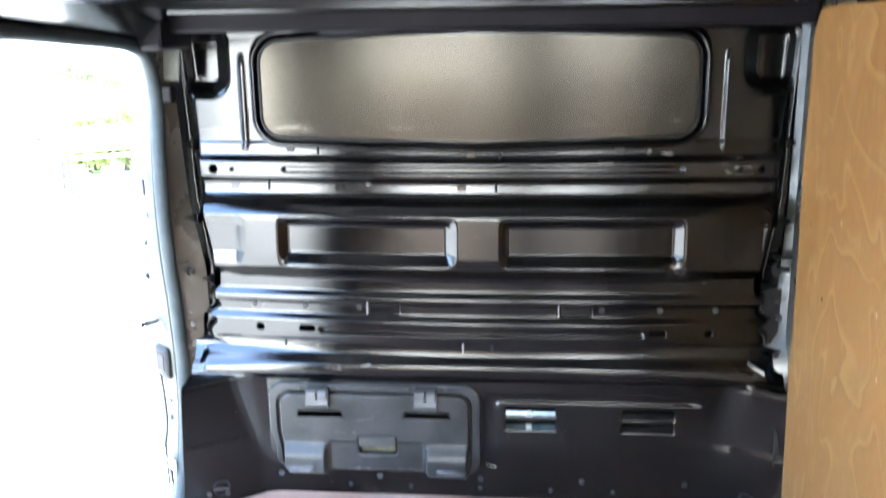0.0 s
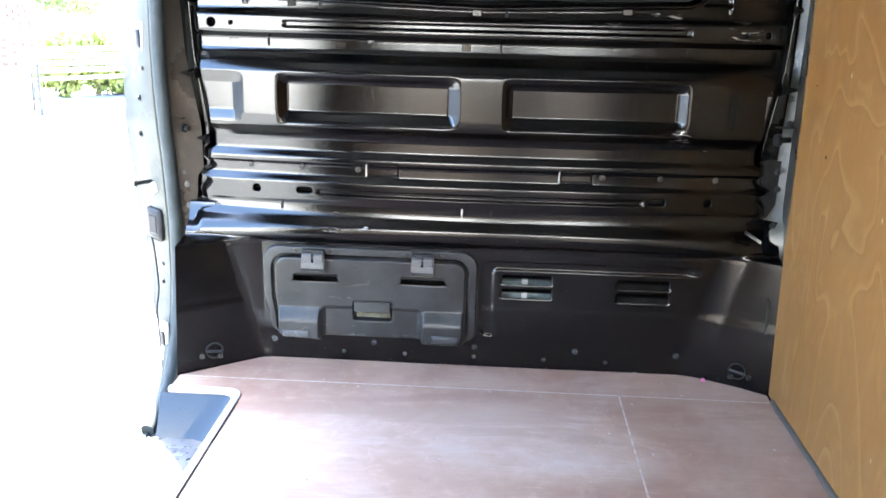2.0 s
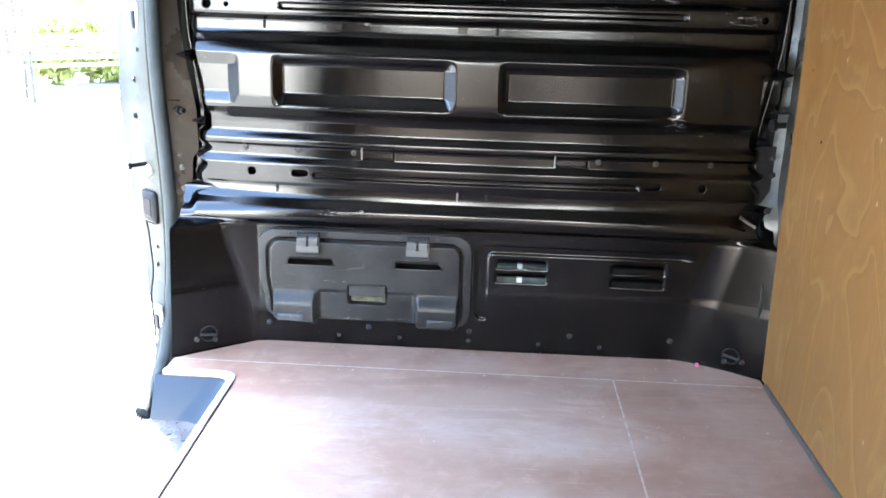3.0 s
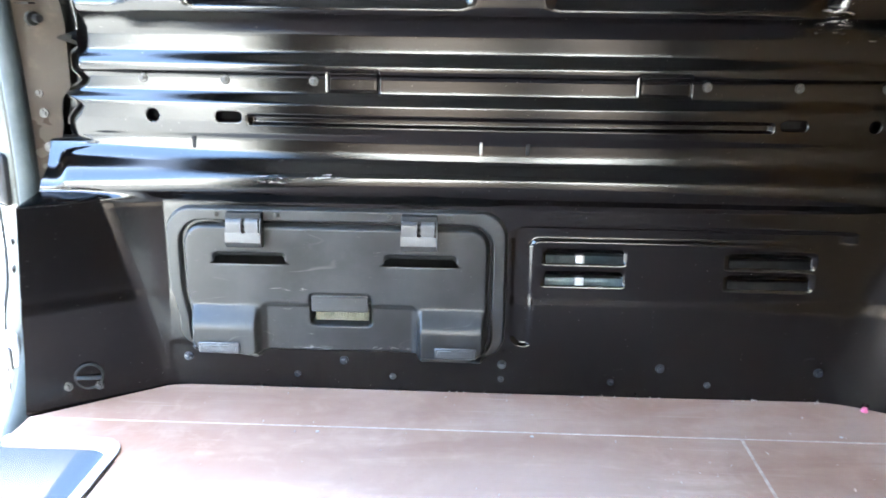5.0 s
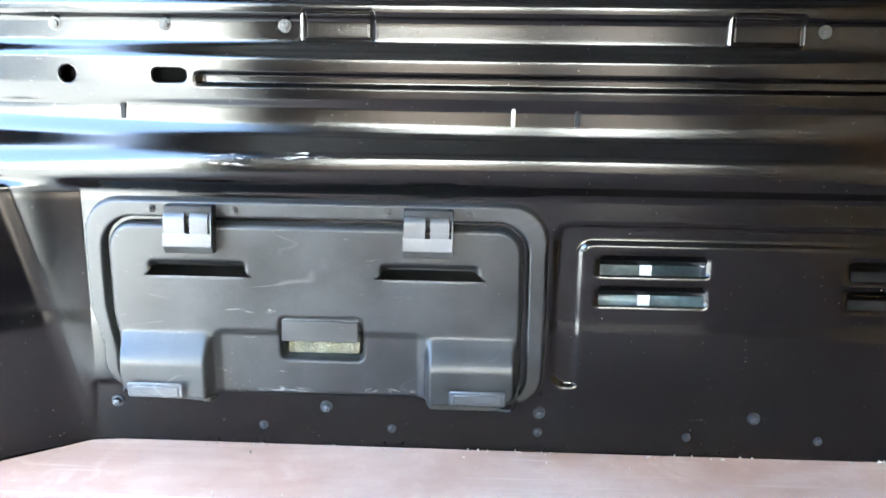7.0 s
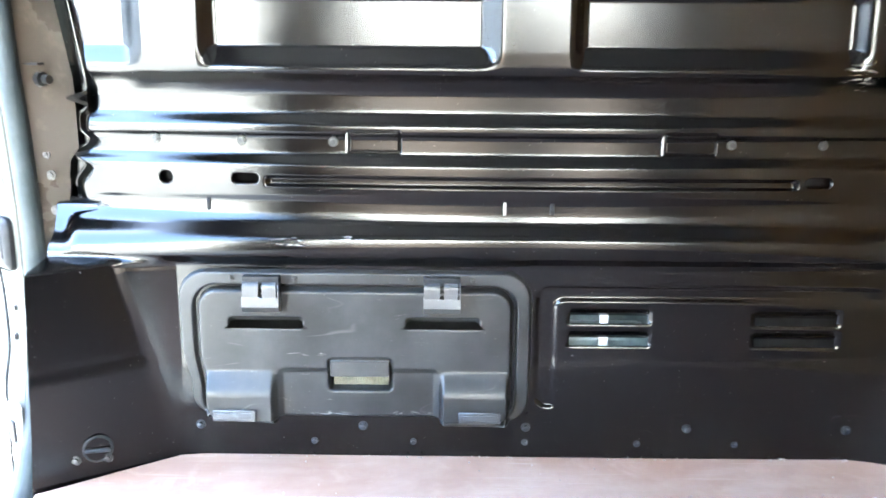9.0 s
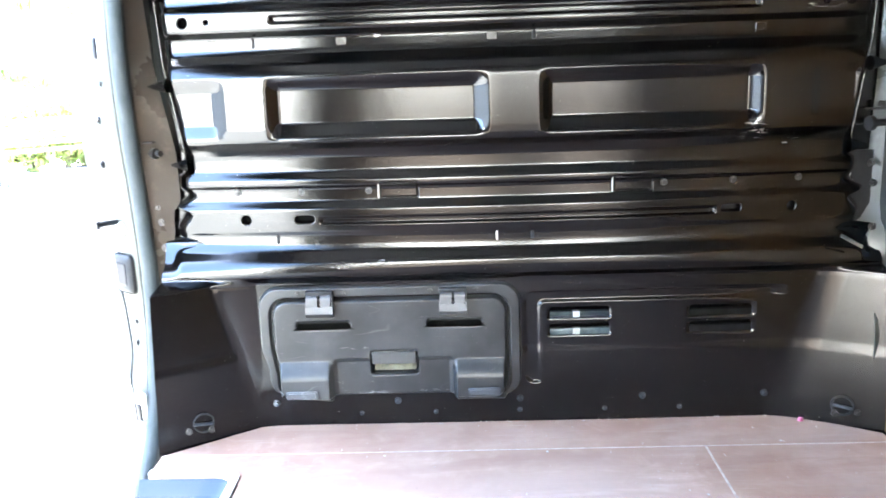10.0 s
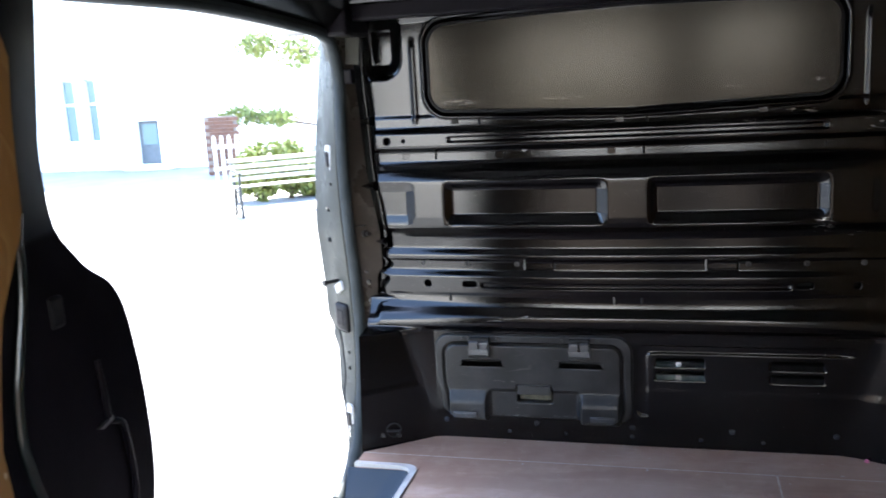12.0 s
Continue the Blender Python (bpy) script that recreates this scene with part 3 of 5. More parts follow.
    return p - 0.012 * np.clip((z - 0.53) / 0.5, 0, 1) - np.where(x < 0, 0.045, 0.034) * (x / 0.78) ** 2 * step(0.33, 0.46, z)


def vent_cut(x, z):
    hit = np.zeros(x.shape, bool)
    for x0, x1, z0, z1 in VENT_SLOTS:
        hit |= (x > x0) & (x < x1) & (z > z0) & (z < z1)
    for hx, hz, r in ROUND_HOLES:
        hit |= np.hypot(x - hx, z - hz) < r - 0.0014
    for hx, hz in LONG_HOLES:
        hit |= rounded(x, z, hx - 0.022, hx + 0.022, hz - 0.008, hz + 0.008, 0.008) < -0.0014
    # the sheet is cut away behind the loading hatch
    hit |= (x > -0.53) & (x < -0.06) & (z > 0.10) & (z < 0.28)
    return hit


hole_x = [(s * c - 0.028, s * c + 0.028, 0.0013) for s in (-1, 1) for c in (0.471,)] + [(s * c - 0.014, s * c + 0.014, 0.0013) for s in (-1, 1) for c in (0.605, 0.717, 0.663)] + [(t + d - 0.004, t + d + 0.004, 0.0011) for t in TABS for d in (0.0, 0.084)]
XS = lines(-0.80, 0.80, 0.004, [v for s in VENT_SLOTS for v in s[:2]] + [-0.53, -0.06], hole_x)
ZS = lines(-0.02, 1.356, 0.0024, [v for s in VENT_SLOTS for v in s[2:]] + [0.10, 0.28], [(0.474, 0.502, 0.0014), (0.529, 0.536, 0.0011), (0.563, 0.570, 0.0011), (0.908, 0.936, 0.0014)])
part("pressed_panel", relief_mesh("pressed_panel", XS, ZS, bulkhead_relief, BLACK, vent_cut), None, bulkhead)


def rounded_outline(x0, x1, z0, z1, r, y, droop=0.0, bow=0.0, n=9, run=14):
    """Points of a rounded rectangle whose long edges sag in a V below and arch above."""
    pts = []
    for cx, cz, a in ((x1 - r, z1 - r, 0), (x0 + r, z1 - r, 90), (x0 + r, z0 + r, 180), (x1 - r, z0 + r, 270)):
        pts += [(cx + r * math.cos(radians(a + 90 * i / n)), cz + r * math.sin(radians(a + 90 * i / n))) for i in range(n + 1)]
        if a in (0, 180):
            far, zc = (x0 + r, z1) if a == 0 else (x1 - r, z0)
            pts += [(pts[-1][0] + (far - pts[-1][0]) * i / run, zc) for i in range(1, run)]
    mid = (z0 + z1) / 2
    out = []
    for x, z in pts:
        k = max(0.0, 1 - abs(x) / 0.56)
        out.append((x, y, z - droop * k if z < mid else z + bow * (1 - (x / 0.62) ** 2)))
    return out


# blanking sheet over the window opening, held in a rubber strip
sheet = prism(rounded_outline(-0.566, 0.548, 1.012, 1.243, 0.05, 0.040, 0.018, 0.02), (0, 0.002, 0))
part("blanking_sheet", sheet, SHEET, bulkhead, "plain grey metal sheet, marked along its lower edge")
ring = [Vector(p) for p in rounded_outline(-0.572, 0.554, 1.006, 1.249, 0.054, 0.046, 0.018, 0.02)]
part("rubber_strip", tube(ring + ring[:1], circle(0.0046, 8), (0, 1, 0)), RUBBER, bulkhead, smooth=50)


part("top_trim", box((-0.80, -0.045, 1.276), (0.80, 0.004, 1.350), 0.008, 2), POST_PAINT, bulkhead, "dull black trim above the panel")


def bolt_mesh(name, r, tall, material):
    """Flanged hexagon head, axis towards the load bay."""
    bm = bmesh.new()
    add_rod(bm, (0, 0.002, 0), (0, -tall * 0.3, 0), r, r * 0.96, 16)
    add_rod(bm, (0, -tall * 0.3, 0), (0, -tall, 0), r * 0.66, r * 0.6, 6)
    add_rod(bm, (0, -tall, 0), (0, -tall * 1.08, 0), r * 0.42, r * 0.3, 12)
    return link_mesh(name, bm, material, 40)


def on_panel(x, z):
    """The point of the pressed panel at x, z."""
    return (x, -float(bulkhead_relief(np.array([[x]]), np.array([[z]]))[0, 0]), z)


BOLT = bolt_mesh("bolt", 0.0085, 0.008, BOLT_STEEL)
BAND_BOLT = bolt_mesh("bolt", 0.0085, 0.005, DARK_STEEL)
SCREW = bolt_mesh("screw", 0.0062, 0.005, BOLT_STEEL)


def fix(name, mesh, x, z, parent, spin=0.0, place=None):
    ob = part(name, mesh, None, parent)
    ob.matrix_basis = Matrix.Translation(place or on_panel(x, z)) @ Matrix.Rotation(radians(spin), 4, "Y")
    return ob


for i, x in enumerate((-0.565, -0.281, 0.003, 0.284, 0.562)):
    fix("bolt", BOLT, x, 0.055, bulkhead, 13 * i)
for i, x in enumerate((-0.366, -0.193, 0.002, 0.198, 0.369)):
    fix("screw", SCREW, x, 0.027, bulkhead, 21 * i)
for i, x in enumerate((-0.622, -0.477, -0.325, 0.325, 0.477, 0.622)):
    fix("bolt", BAND_BOLT, x, 0.549, bulkhead, 17 * i)


def on_band(x, z, proud):
    """A point just proud of the flat of the bolted band."""
    a, b = on_panel(x, 0.540), on_panel(x, 0.560)
    return (x, a[1] + (b[1] - a[1]) * (z - 0.540) / 0.020 - proud, z)


for x in TABS:
    e = on_band(x, 0.55, 0.0)
    part("tab_end", box((x - 0.0042, e[1] - 0.0085, 0.532), (x - 0.0008, e[1] - 0.001, 0.568), 0.0008), STEEL, bulkhead, "bright strip at the left tab end")

# small spot-welded clips on the two narrow ledges and the strip above the rail
for x, z in ((-0.66, 0.874), (-0.37, 0.874), (-0.045, 0.874), (0.53, 0.874), (-0.50, 0.975), (-0.02, 0.962), (0.36, 0.972)):
    px, py, pz = on_panel(x, z)
    part("clip", box((px - 0.012, py - 0.0016, pz - 0.009), (px + 0.012, py + 0.004, pz + 0.008), 0.0012), BLACK, bulkhead)
for x, z in ((-0.565, 0.874), (0.045, 0.874), (-0.425, 0.972), (0.055, 0.958), (0.035, 0.443), (-0.535, 0.443)):
    px, py, pz = on_panel(x, z)
    part("notch", box((px - 0.0036, py - 0.0022, pz - 0.010), (px + 0.0036, py + 0.004, pz + 0.010), 0.001), RUBBER, bulkhead)
px, py, pz = on_panel(-0.043, 0.443)
part("tick", box((px - 0.0025, py - 0.003, pz - 0.011), (px + 0.0025, py + 0.002, pz + 0.011), 0.0008), STEEL, bulkhead, "bright bare-metal nick")

# louvres: a curled lip above each vent slot
for x0, x1, z0, z1 in VENT_SLOTS:
    y = on_panel(x0 - 0.02, (z0 + z1) / 2)[1]
    lip = [Vector((x0, y + 0.004 + 0.018 * (i / 6), z1 + 0.001 - 0.010 * math.sin(i / 6 * 1.5))) for i in range(7)]
    skin = loft(lip, [v + Vector((x1 - x0, 0, 0)) for v in lip])
    part("louvre", thicken(skin, 0.0015), BLACK, bulkhead, smooth=60)

# pointed darts along the edges of the upper pressing
for s in (-1, 1):
    for z in (0.613, 0.790, 0.985):
        h = float(half_width(np.array([z]))[0])
        y = on_panel(s * (h - 0.020), z)[1] + 0.006
        part("dart", rod((s * (h - 0.012), y - 0.006, z), (s * (h + 0.036), y, z), 0.0165, 0.0008, 20), BLACK, bulkhead, smooth=60)

# rolled bead along the side edges of the upper pressing
for s in (-1, 1):
    rim = []
    for z in np.arange(0.462, 1.27, 0.006):
        h = float(half_width(np.array([z]))[0])
        rim.append(Vector((s * (h + 0.004), on_panel(s * (h + 0.004), z)[1] - 0.003, z)))
    part("edge_bead", tube(rim, circle(0.0032, 8), (1, 0, 0)), BLACK, bulkhead, smooth=60)

# rings pressed into the side wings
for s in (-1, 1):
    cx, cy, cz = on_panel(s * 0.715, 0.045)
    loop = [Vector((cx + 0.020 * math.cos(a), cy - 0.003 - 0.50 * 0.020 * s * math.cos(a), cz + 0.022 * math.sin(a))) for a in [i * math.pi / 12 for i in range(25)]]
    part("ring", tube(loop, circle(0.0026, 8), (0, 1, 0)), RUBBER, bulkhead, smooth=60)
    part("lashing_bar", rod((cx - 0.018, cy - 0.004 + 0.009 * s, cz), (cx + 0.018, cy - 0.006 - 0.009 * s, cz - 0.004), 0.004, None, 10), BOLT_STEEL, bulkhead)
    for dx, dz in ((0.030, -0.012), (-0.012, -0.02)):
        fix("bolt", BAND_BOLT, s * (0.715 + dx), 0.045 + dz, bulkhead)
pinky = on_panel(0.634, 0.012)
pink_cap = thing("pink_cap", "small bright pink plastic cap on the brown floor", "cap")
part("cap", rod((pinky[0], pinky[1] - 0.016, 0.001), (pinky[0], pinky[1] - 0.016, 0.008), 0.0062, 0.0045, 14), PINK, pink_cap)


# ---------------------------------------------------------------- loading hatch
HATCH_SLOTS = [(-0.510, -0.372, 0.2365, 0.2475), (-0.212, -0.074, 0.2375, 0.2485)]


def hatch_edge(x, z):
    """Distance from the outline, which draws in below on the outer side."""
    draw = 0.014 * step(0.20, 0.13, z)
    return rounded(x, z, -0.588, 0.006, 0.066, 0.336, 0.048) + draw * step(-0.40, -0.58, x)


def hatch_relief(x, z):
    d = hatch_edge(x, z)
    p = 0.012 * (1 - step(-0.004, 0.002, d)) - 0.012 * step(0.0, 0.006, d)
    # groove between frame and door, the door itself stands a little proud
    g = rounded(x, z, -0.556 + 0.010 * step(0.20, 0.12, z), -0.026, 0.074, 0.305, 0.034)
    p -= 0.014 * np.exp(-((g - 0.004) / 0.0036) ** 4)
    p += 0.004 * (1 - step(-0.005, 0.0, g))
    # two feet stand out below, the field between them sinks back
    for x0, x1 in ((-0.548, -0.428), (-0.146, -0.030)):
        f = rounded(x, z, x0, x1, 0.040, 0.162, 0.010)
        p += 0.022 * (1 - step(-0.006, 0.004, f)) * step(0.168, 0.120, z)
    f = rounded(x, z, -0.424, -0.150, 0.040, 0.166, 0.012)
    p -= 0.007 * (1 - step(-0.010, 0.003, f))
    # hoods over the slots
    for x0, x1, z0, z1 in HATCH_SLOTS:
        h = rounded(x, z, x0 + 0.006, x1 - 0.006, z0, z1 + 0.010, 0.008)
        p -= 0.012 * (1 - step(-0.010, 0.002, h))
    # finger pocket
    k = rounded(x, z, -0.336, -0.231, 0.126, 0.182, 0.006)
    p -= 0.030 * (1 - step(-0.003, 0.002, k)) * step(0.182, 0.146, z)
    p -= 0.004 * np.exp(-((k) / 0.0025) ** 2)
    return p + 0.0


def hatch_cut(x, z):
    out = hatch_edge(x, z) > 0.005
    for x0, x1, z0, z1 in HATCH_SLOTS:
        # the slot flares to a thin point on each side at its foot
        flare = 0.012 * np.clip((z1 - z) / (z1 - z0), 0, 1) ** 2
        out |= (x > x0 + 0.008 - flare) & (x < x1 - 0.008 + flare) & (z > z0) & (z < z1)
    return out


HX = lines(-0.596, 0.014, 0.0020, [v for s in HATCH_SLOTS for v in s[:2]])
HZ = lines(0.058, 0.344, 0.0020, [v for s in HATCH_SLOTS for v in s[2:]])
hatch = part("loading_hatch", relief_mesh("loading_hatch", HX, HZ, hatch_relief, PLASTIC, hatch_cut), None, bulkhead, "charcoal plastic loading hatch with two hinges")


def hinge(x):
    """Dark fixed leaf above, two rolled knuckles parted by slots, one lower leaf folded back at its foot."""
    leaf_top = part("hinge", box((x - 0.031, -0.0285, 0.3165), (x + 0.031, -0.008, 0.3305), 0.0025, 2), RUBBER, hatch, "moulded charcoal hinge", 40)
    for x0, x1 in ((x - 0.0295, x - 0.0032), (x + 0.0032, x + 0.0262), (x + 0.0292, x + 0.0308)):
        roll = [(-0.0225 - 0.0120 * math.cos(a), 0.3115 + 0.0120 * math.sin(a)) for a in [math.pi * 0.62 * i / 9 for i in range(10)]]
        roll = [(-0.0195, 0.2945), (-0.0352, 0.2945)] + roll + [(-0.0125, 0.320), (-0.0125, 0.2945)]
        part("knuckle", prism([(x0, y, z) for y, z in roll], (x1 - x0, 0, 0)), HINGE_PLASTIC, leaf_top, smooth=40)
    part("pin", rod((x - 0.0300, -0.0200, 0.3100), (x + 0.0312, -0.0200, 0.3100), 0.0075, None, 12), RUBBER, leaf_top, smooth=40)
    fall = [(-0.012, 0.2700), (-0.0290, 0.2700), (-0.0385, 0.2805), (-0.0385, 0.2825), (-0.0355, 0.2965), (-0.012, 0.2965)]
    part("moving_leaf", prism([(x - 0.0305, y, z) for y, z in fall], (0.0613, 0, 0)), HINGE_PLASTIC, leaf_top, smooth=30)


for x in (-0.445, -0.145):
    hinge(x)
RIVET = bolt_mesh("rivet", 0.0052, 0.004, DARK_STEEL)
for x in (-0.497, -0.391, -0.197, -0.093):
    fix("rivet", RIVET, x, 0.323, hatch, place=(x, -0.0145, 0.323))
for x0, x1 in ((-0.531, -0.458), (-0.116, -0.043)):
    y = -0.0425
    pl = bmesh.new()
    add_box(pl, (x0, y - 0.004, 0.081), (x1, y, 0.101), 0.002)
    add_box(pl, (x0 + 0.006, y - 0.0055, 0.0855), (x1 - 0.006, y - 0.003, 0.0965), 0.001)
    part("catch_plate", pl, PLASTIC_PALE, hatch, "scuffed grey catch plate", 40)
part("pocket_flap", box((-0.050, -0.0025, -0.015), (0.050, 0.0015, 0.013), 0.0015, 1, Matrix.Translation((-0.284, -0.0165, 0.168)) @ Matrix.Rotation(radians(-5), 4, "X")), PLASTIC, hatch)
pocket_back = box((-0.332, 0.012, 0.126), (-0.236, 0.016, 0.152), 0.001)
part("pocket_liner", pocket_back, mottled("smeared_clear_film", (0.012, 0.013, 0.007), (0.07, 0.07, 0.045), 45, 0.18, 0.5, 0.004), hatch, "crumpled clear film in the pocket")

# pale grey-green block added behind the vents to give the slots their glow
vent_brightener = thing("vent_brightener", "pale grey-green block added to brighten the vent slots", "seat")
part("moulding", add_box(box((0.04, 0.17, -0.29), (0.25, 0.30, 0.235), 0.02, 3), (0.05, 0.10, -0.29), (0.24, 0.18, 0.20), 0.02, 3), mottled("grey_green_brightener", (0.11, 0.15, 0.145), (0.04, 0.058, 0.058), 26, 0.3), vent_brightener, smooth=40)

# plate behind the vents, coloured white in place of light falling on it
bracket = thing("white_vent_plate", "white plate behind the vent slots, light put into its colour", "bracket")
part("plate", box((0.128, 0.030, 0.15), (0.144, 0.033, 0.30), 0.001), WHITE_WOOD, bracket)


# ---------------------------------------------------------------- floor
WELL_X, WELL_Y = -0.603, -0.232      # edges of the step well
plywood_floor = thing("floor", "scuffed brown film-faced plywood van floor", "floor", kind="structure")
T = -0.012
front_edge = [(0.785, -0.150, T), (0.785, -0.108, T), (0.700, -0.052, T), (0.640, -0.016, T), (0.582, -0.002, T), (0.20, -0.004, T),
              (-0.30, -0.003, T), (-0.56, -0.001, T), (-0.60, -0.008, T), (-0.66, -0.052, T), (-0.79, -0.150, T), (-0.79, -0.149, T)]
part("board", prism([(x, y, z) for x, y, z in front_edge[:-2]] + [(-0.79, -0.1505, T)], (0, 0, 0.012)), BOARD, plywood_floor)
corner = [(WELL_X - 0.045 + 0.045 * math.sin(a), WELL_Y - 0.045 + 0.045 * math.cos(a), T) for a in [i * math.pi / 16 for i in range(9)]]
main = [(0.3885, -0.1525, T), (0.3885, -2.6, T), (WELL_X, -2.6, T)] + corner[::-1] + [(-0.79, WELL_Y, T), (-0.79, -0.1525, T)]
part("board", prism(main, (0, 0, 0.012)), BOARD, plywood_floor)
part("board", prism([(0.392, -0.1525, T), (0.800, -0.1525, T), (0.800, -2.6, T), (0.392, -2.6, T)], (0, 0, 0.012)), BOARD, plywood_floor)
part("joint", box((-0.79, -0.1535, -0.012), (0.785, -0.1497, 0.0004)), DUST, plywood_floor, "joint filled with pale dust")
part("joint", box((0.3878, -2.6, -0.012), (0.3926, -0.1536, 0.0004)), DUST, plywood_floor, "joint filled with pale dust")
bead_line = [Vector((0.7885, y, 0.001)) for y in np.linspace(-0.15, -2.58, 60)]
part("sealant_bead", tube([p + Vector((0.0012 * math.sin(37 * p.y), 0, 0)) for p in bead_line], circle(0.0085, 8), (1, 0, 0)), mottled("grey_sealant", (0.050, 0.044, 0.040), (0.034, 0.030, 0.028), 40, 0.7), plywood_floor, "grey sealant along the lining", 60)
part("edging_gap", box((WELL_X + 0.0125, -2.0, -0.004), (WELL_X + 0.0150, WELL_Y - 0.055, 0.0006)), RUBBER, plywood_floor, "black gap beside the step edging")
SCREW_HEAD = link_mesh("floor_screw", rod((0, 0, -0.001), (0, 0, 0.0012), 0.0034, 0.0028, 12), STEEL)
for x, y in ((0.556, -0.135), (0.43, -0.45), (0.72, -0.40), (-0.30, -0.17), (0.05, -0.165), (-0.06, -0.52), (0.34, -0.36)):
    sc = part("floor_screw", SCREW_HEAD, None, plywood_floor)
    sc.location = (x, y, 0)
rng = random.Random(4)
chip_bm = bmesh.new()
for i in range(150):
    x, y, r = rng.uniform(-0.55, 0.75), -0.02 - abs(rng.gauss(0, 0.5)), rng.uniform(0.0012, 0.0032)
    if i < 50:
        x, y = rng.uniform(-0.55, 0.57), rng.uniform(-0.012, -0.004)
    m = Matrix.Translation((x, max(y, -1.6), r * 0.4)) @ Euler((rng.random() * 6, rng.random() * 6, rng.random() * 6)).to_matrix().to_4x4() @ Matrix.Diagonal((r * rng.uniform(1, 2.2), r, r * 0.5, 1))
    bmesh.ops.create_icosphere(chip_bm, subdivisions=1, radius=0.6, matrix=m)
chips = link_mesh("sawdust", chip_bm, DUST)
tagged(new("sawdust", chips), "pale sawdust and grit scattered on the floor", "sawdust", kind="stuff")

# step well beside the sliding door
step_well = thing("step_well", "grey painted side step sunk into the floor edge", "step")
well = bmesh.new()
lip = [-0.815 + 0.0129 * i for i in range(13)]
rim = [(x, WELL_Y + 0.004) for x in lip] + [(p[0] + 0.002, p[1] + 0.002) for p in corner] + [(WELL_X + 0.002, -1.12)]
FOOT_R = 0.13                        # the side sweeps into the tread in a wider curve
foot = [(-0.815 + (WELL_X - 0.010 - FOOT_R + 0.815) * i / 12, WELL_Y - 0.050) for i in range(13)]
foot += [(WELL_X - 0.010 - FOOT_R + FOOT_R * math.sin(a), WELL_Y - 0.050 - FOOT_R + FOOT_R * math.cos(a)) for a in [i * math.pi / 16 for i in range(9)]] + [(WELL_X - 0.010, -1.12)]
wall_skin = loft([(x, y, -0.014) for x, y in rim], [(x, y, -0.118) for x, y in foot])
part("well_wall", thicken(wall_skin, 0.003), WELL_PAINT, step_well, "glossy dark blue-grey step side", 50)
tread = prism([(x, y, -0.123) for x, y in foot] + [(-0.84, -1.12, -0.123), (-0.84, -0.30, -0.123)], (0, 0, 0.006))
part("tread", tread, TREAD, step_well, "studded grey tread")
studs = bmesh.new()
for i in range(7):
    for k in range(26):
        x, y = -0.83 + 0.030 * i + (0.015 if k % 2 else 0), -0.29 - 0.030 * k
        if x < WELL_X - 0.02:
            add_box(studs, (x - 0.006, y - 0.002, -0.118), (x + 0.006, y + 0.002, -0.1155), turn=Matrix.Translation((x, y, 0)) @ Matrix.Rotation(0.8 if (i + k) % 2 else -0.8, 4, "Z") @ Matrix.Translation((-x, -y, 0)))
tagged(part("stud_pattern", studs, TREAD, step_well), kind="stuff")
edge_line = [(-0.79, WELL_Y + 0.012), (-0.66, WELL_Y + 0.012)] + [(p[0] + 0.011, p[1] + 0.011) for p in corner] + [(WELL_X + 0.012, -1.12)]
inner_line = [(-0.79, WELL_Y - 0.006), (-0.66, WELL_Y - 0.006)] + [(p[0] - 0.006, p[1] - 0.006) for p in corner] + [(WELL_X - 0.006, -1.12)]
edging = thing("step_edging", "worn bright aluminium edging round the step well", "edging")
part("strip", thicken(loft([(x, y, 0.0022) for x, y in edge_line], [(x, y, 0.0026) for x, y in inner_line]), 0.0022), ALU, edging)
part("drop", thicken(loft([(x, y, 0.0026) for x, y in inner_line], [(x, y, -0.007) for x, y in inner_line]), 0.002), ALU, edging)

part("drain_hole", rod((-0.792, -0.496, -0.1172), (-0.792, -0.496, -0.1160), 0.009, None, 14), RUBBER, step_well)

# ---------------------------------------------------------------- body side with the sliding-door opening
door_jamb = thing("door_jamb", "silver-painted sliding door jamb with slots and striker", "door jamb", kind="structure")
SEAL_PATH = smooth_path([(-0.83, -1.24, 1.275), (-0.838, -0.77, 1.283), (-0.84, -0.35, 1.266), (-0.84, -0.10, 1.245), (-0.842, -0.015, 1.200), (-0.842, 0.014, 1.10),
                         (-0.840, -0.004, 0.97), (-0.840, -0.012, 0.83), (-0.840, -0.004, 0.68), (-0.840, 0.014, 0.55), (-0.840, 0.026, 0.37), (-0.840, 0.012, 0.20),
                         (-0.840, -0.028, 0.08), (-0.840, -0.082, -0.012), (-0.842, -0.165, -0.078), (-0.845, -0.262, -0.110)], 8)
upright = [p for p in SEAL_PATH if p.y > -0.10 or p.z < 0.5]
outer = []
for p in upright:
    reach = float(np.interp(p.z, [-0.12, 0.0, 0.1, 0.22, 0.34, 0.47, 0.65, 0.85, 1.02, 1.25], [0.15, 0.17, 0.16, 0.19, 0.16, 0.15, 0.12, 0.15, 0.20, 0.27]))
    out_x = float(np.interp(p.z, [-0.12, 0.0, 0.12, 0.35], [-0.862, -0.88, -0.94, -1.0]))
    reach = reach * min(1.0, max(0.12, (p.z + 0.06) / 0.3))
    outer.append(Vector((out_x, max(reach, p.y + 0.12) if p.z > 0.3 else p.y + 0.02 + reach * 0.6, p.z)))
inner_a = [p + Vector((-0.012, 0.006, 0)) for p in upright]
mid_a = [p.lerp(q, 0.42) + Vector((0.0, -0.022, 0)) for p, q in zip(inner_a, outer)]
jamb_bm = bmesh.new()
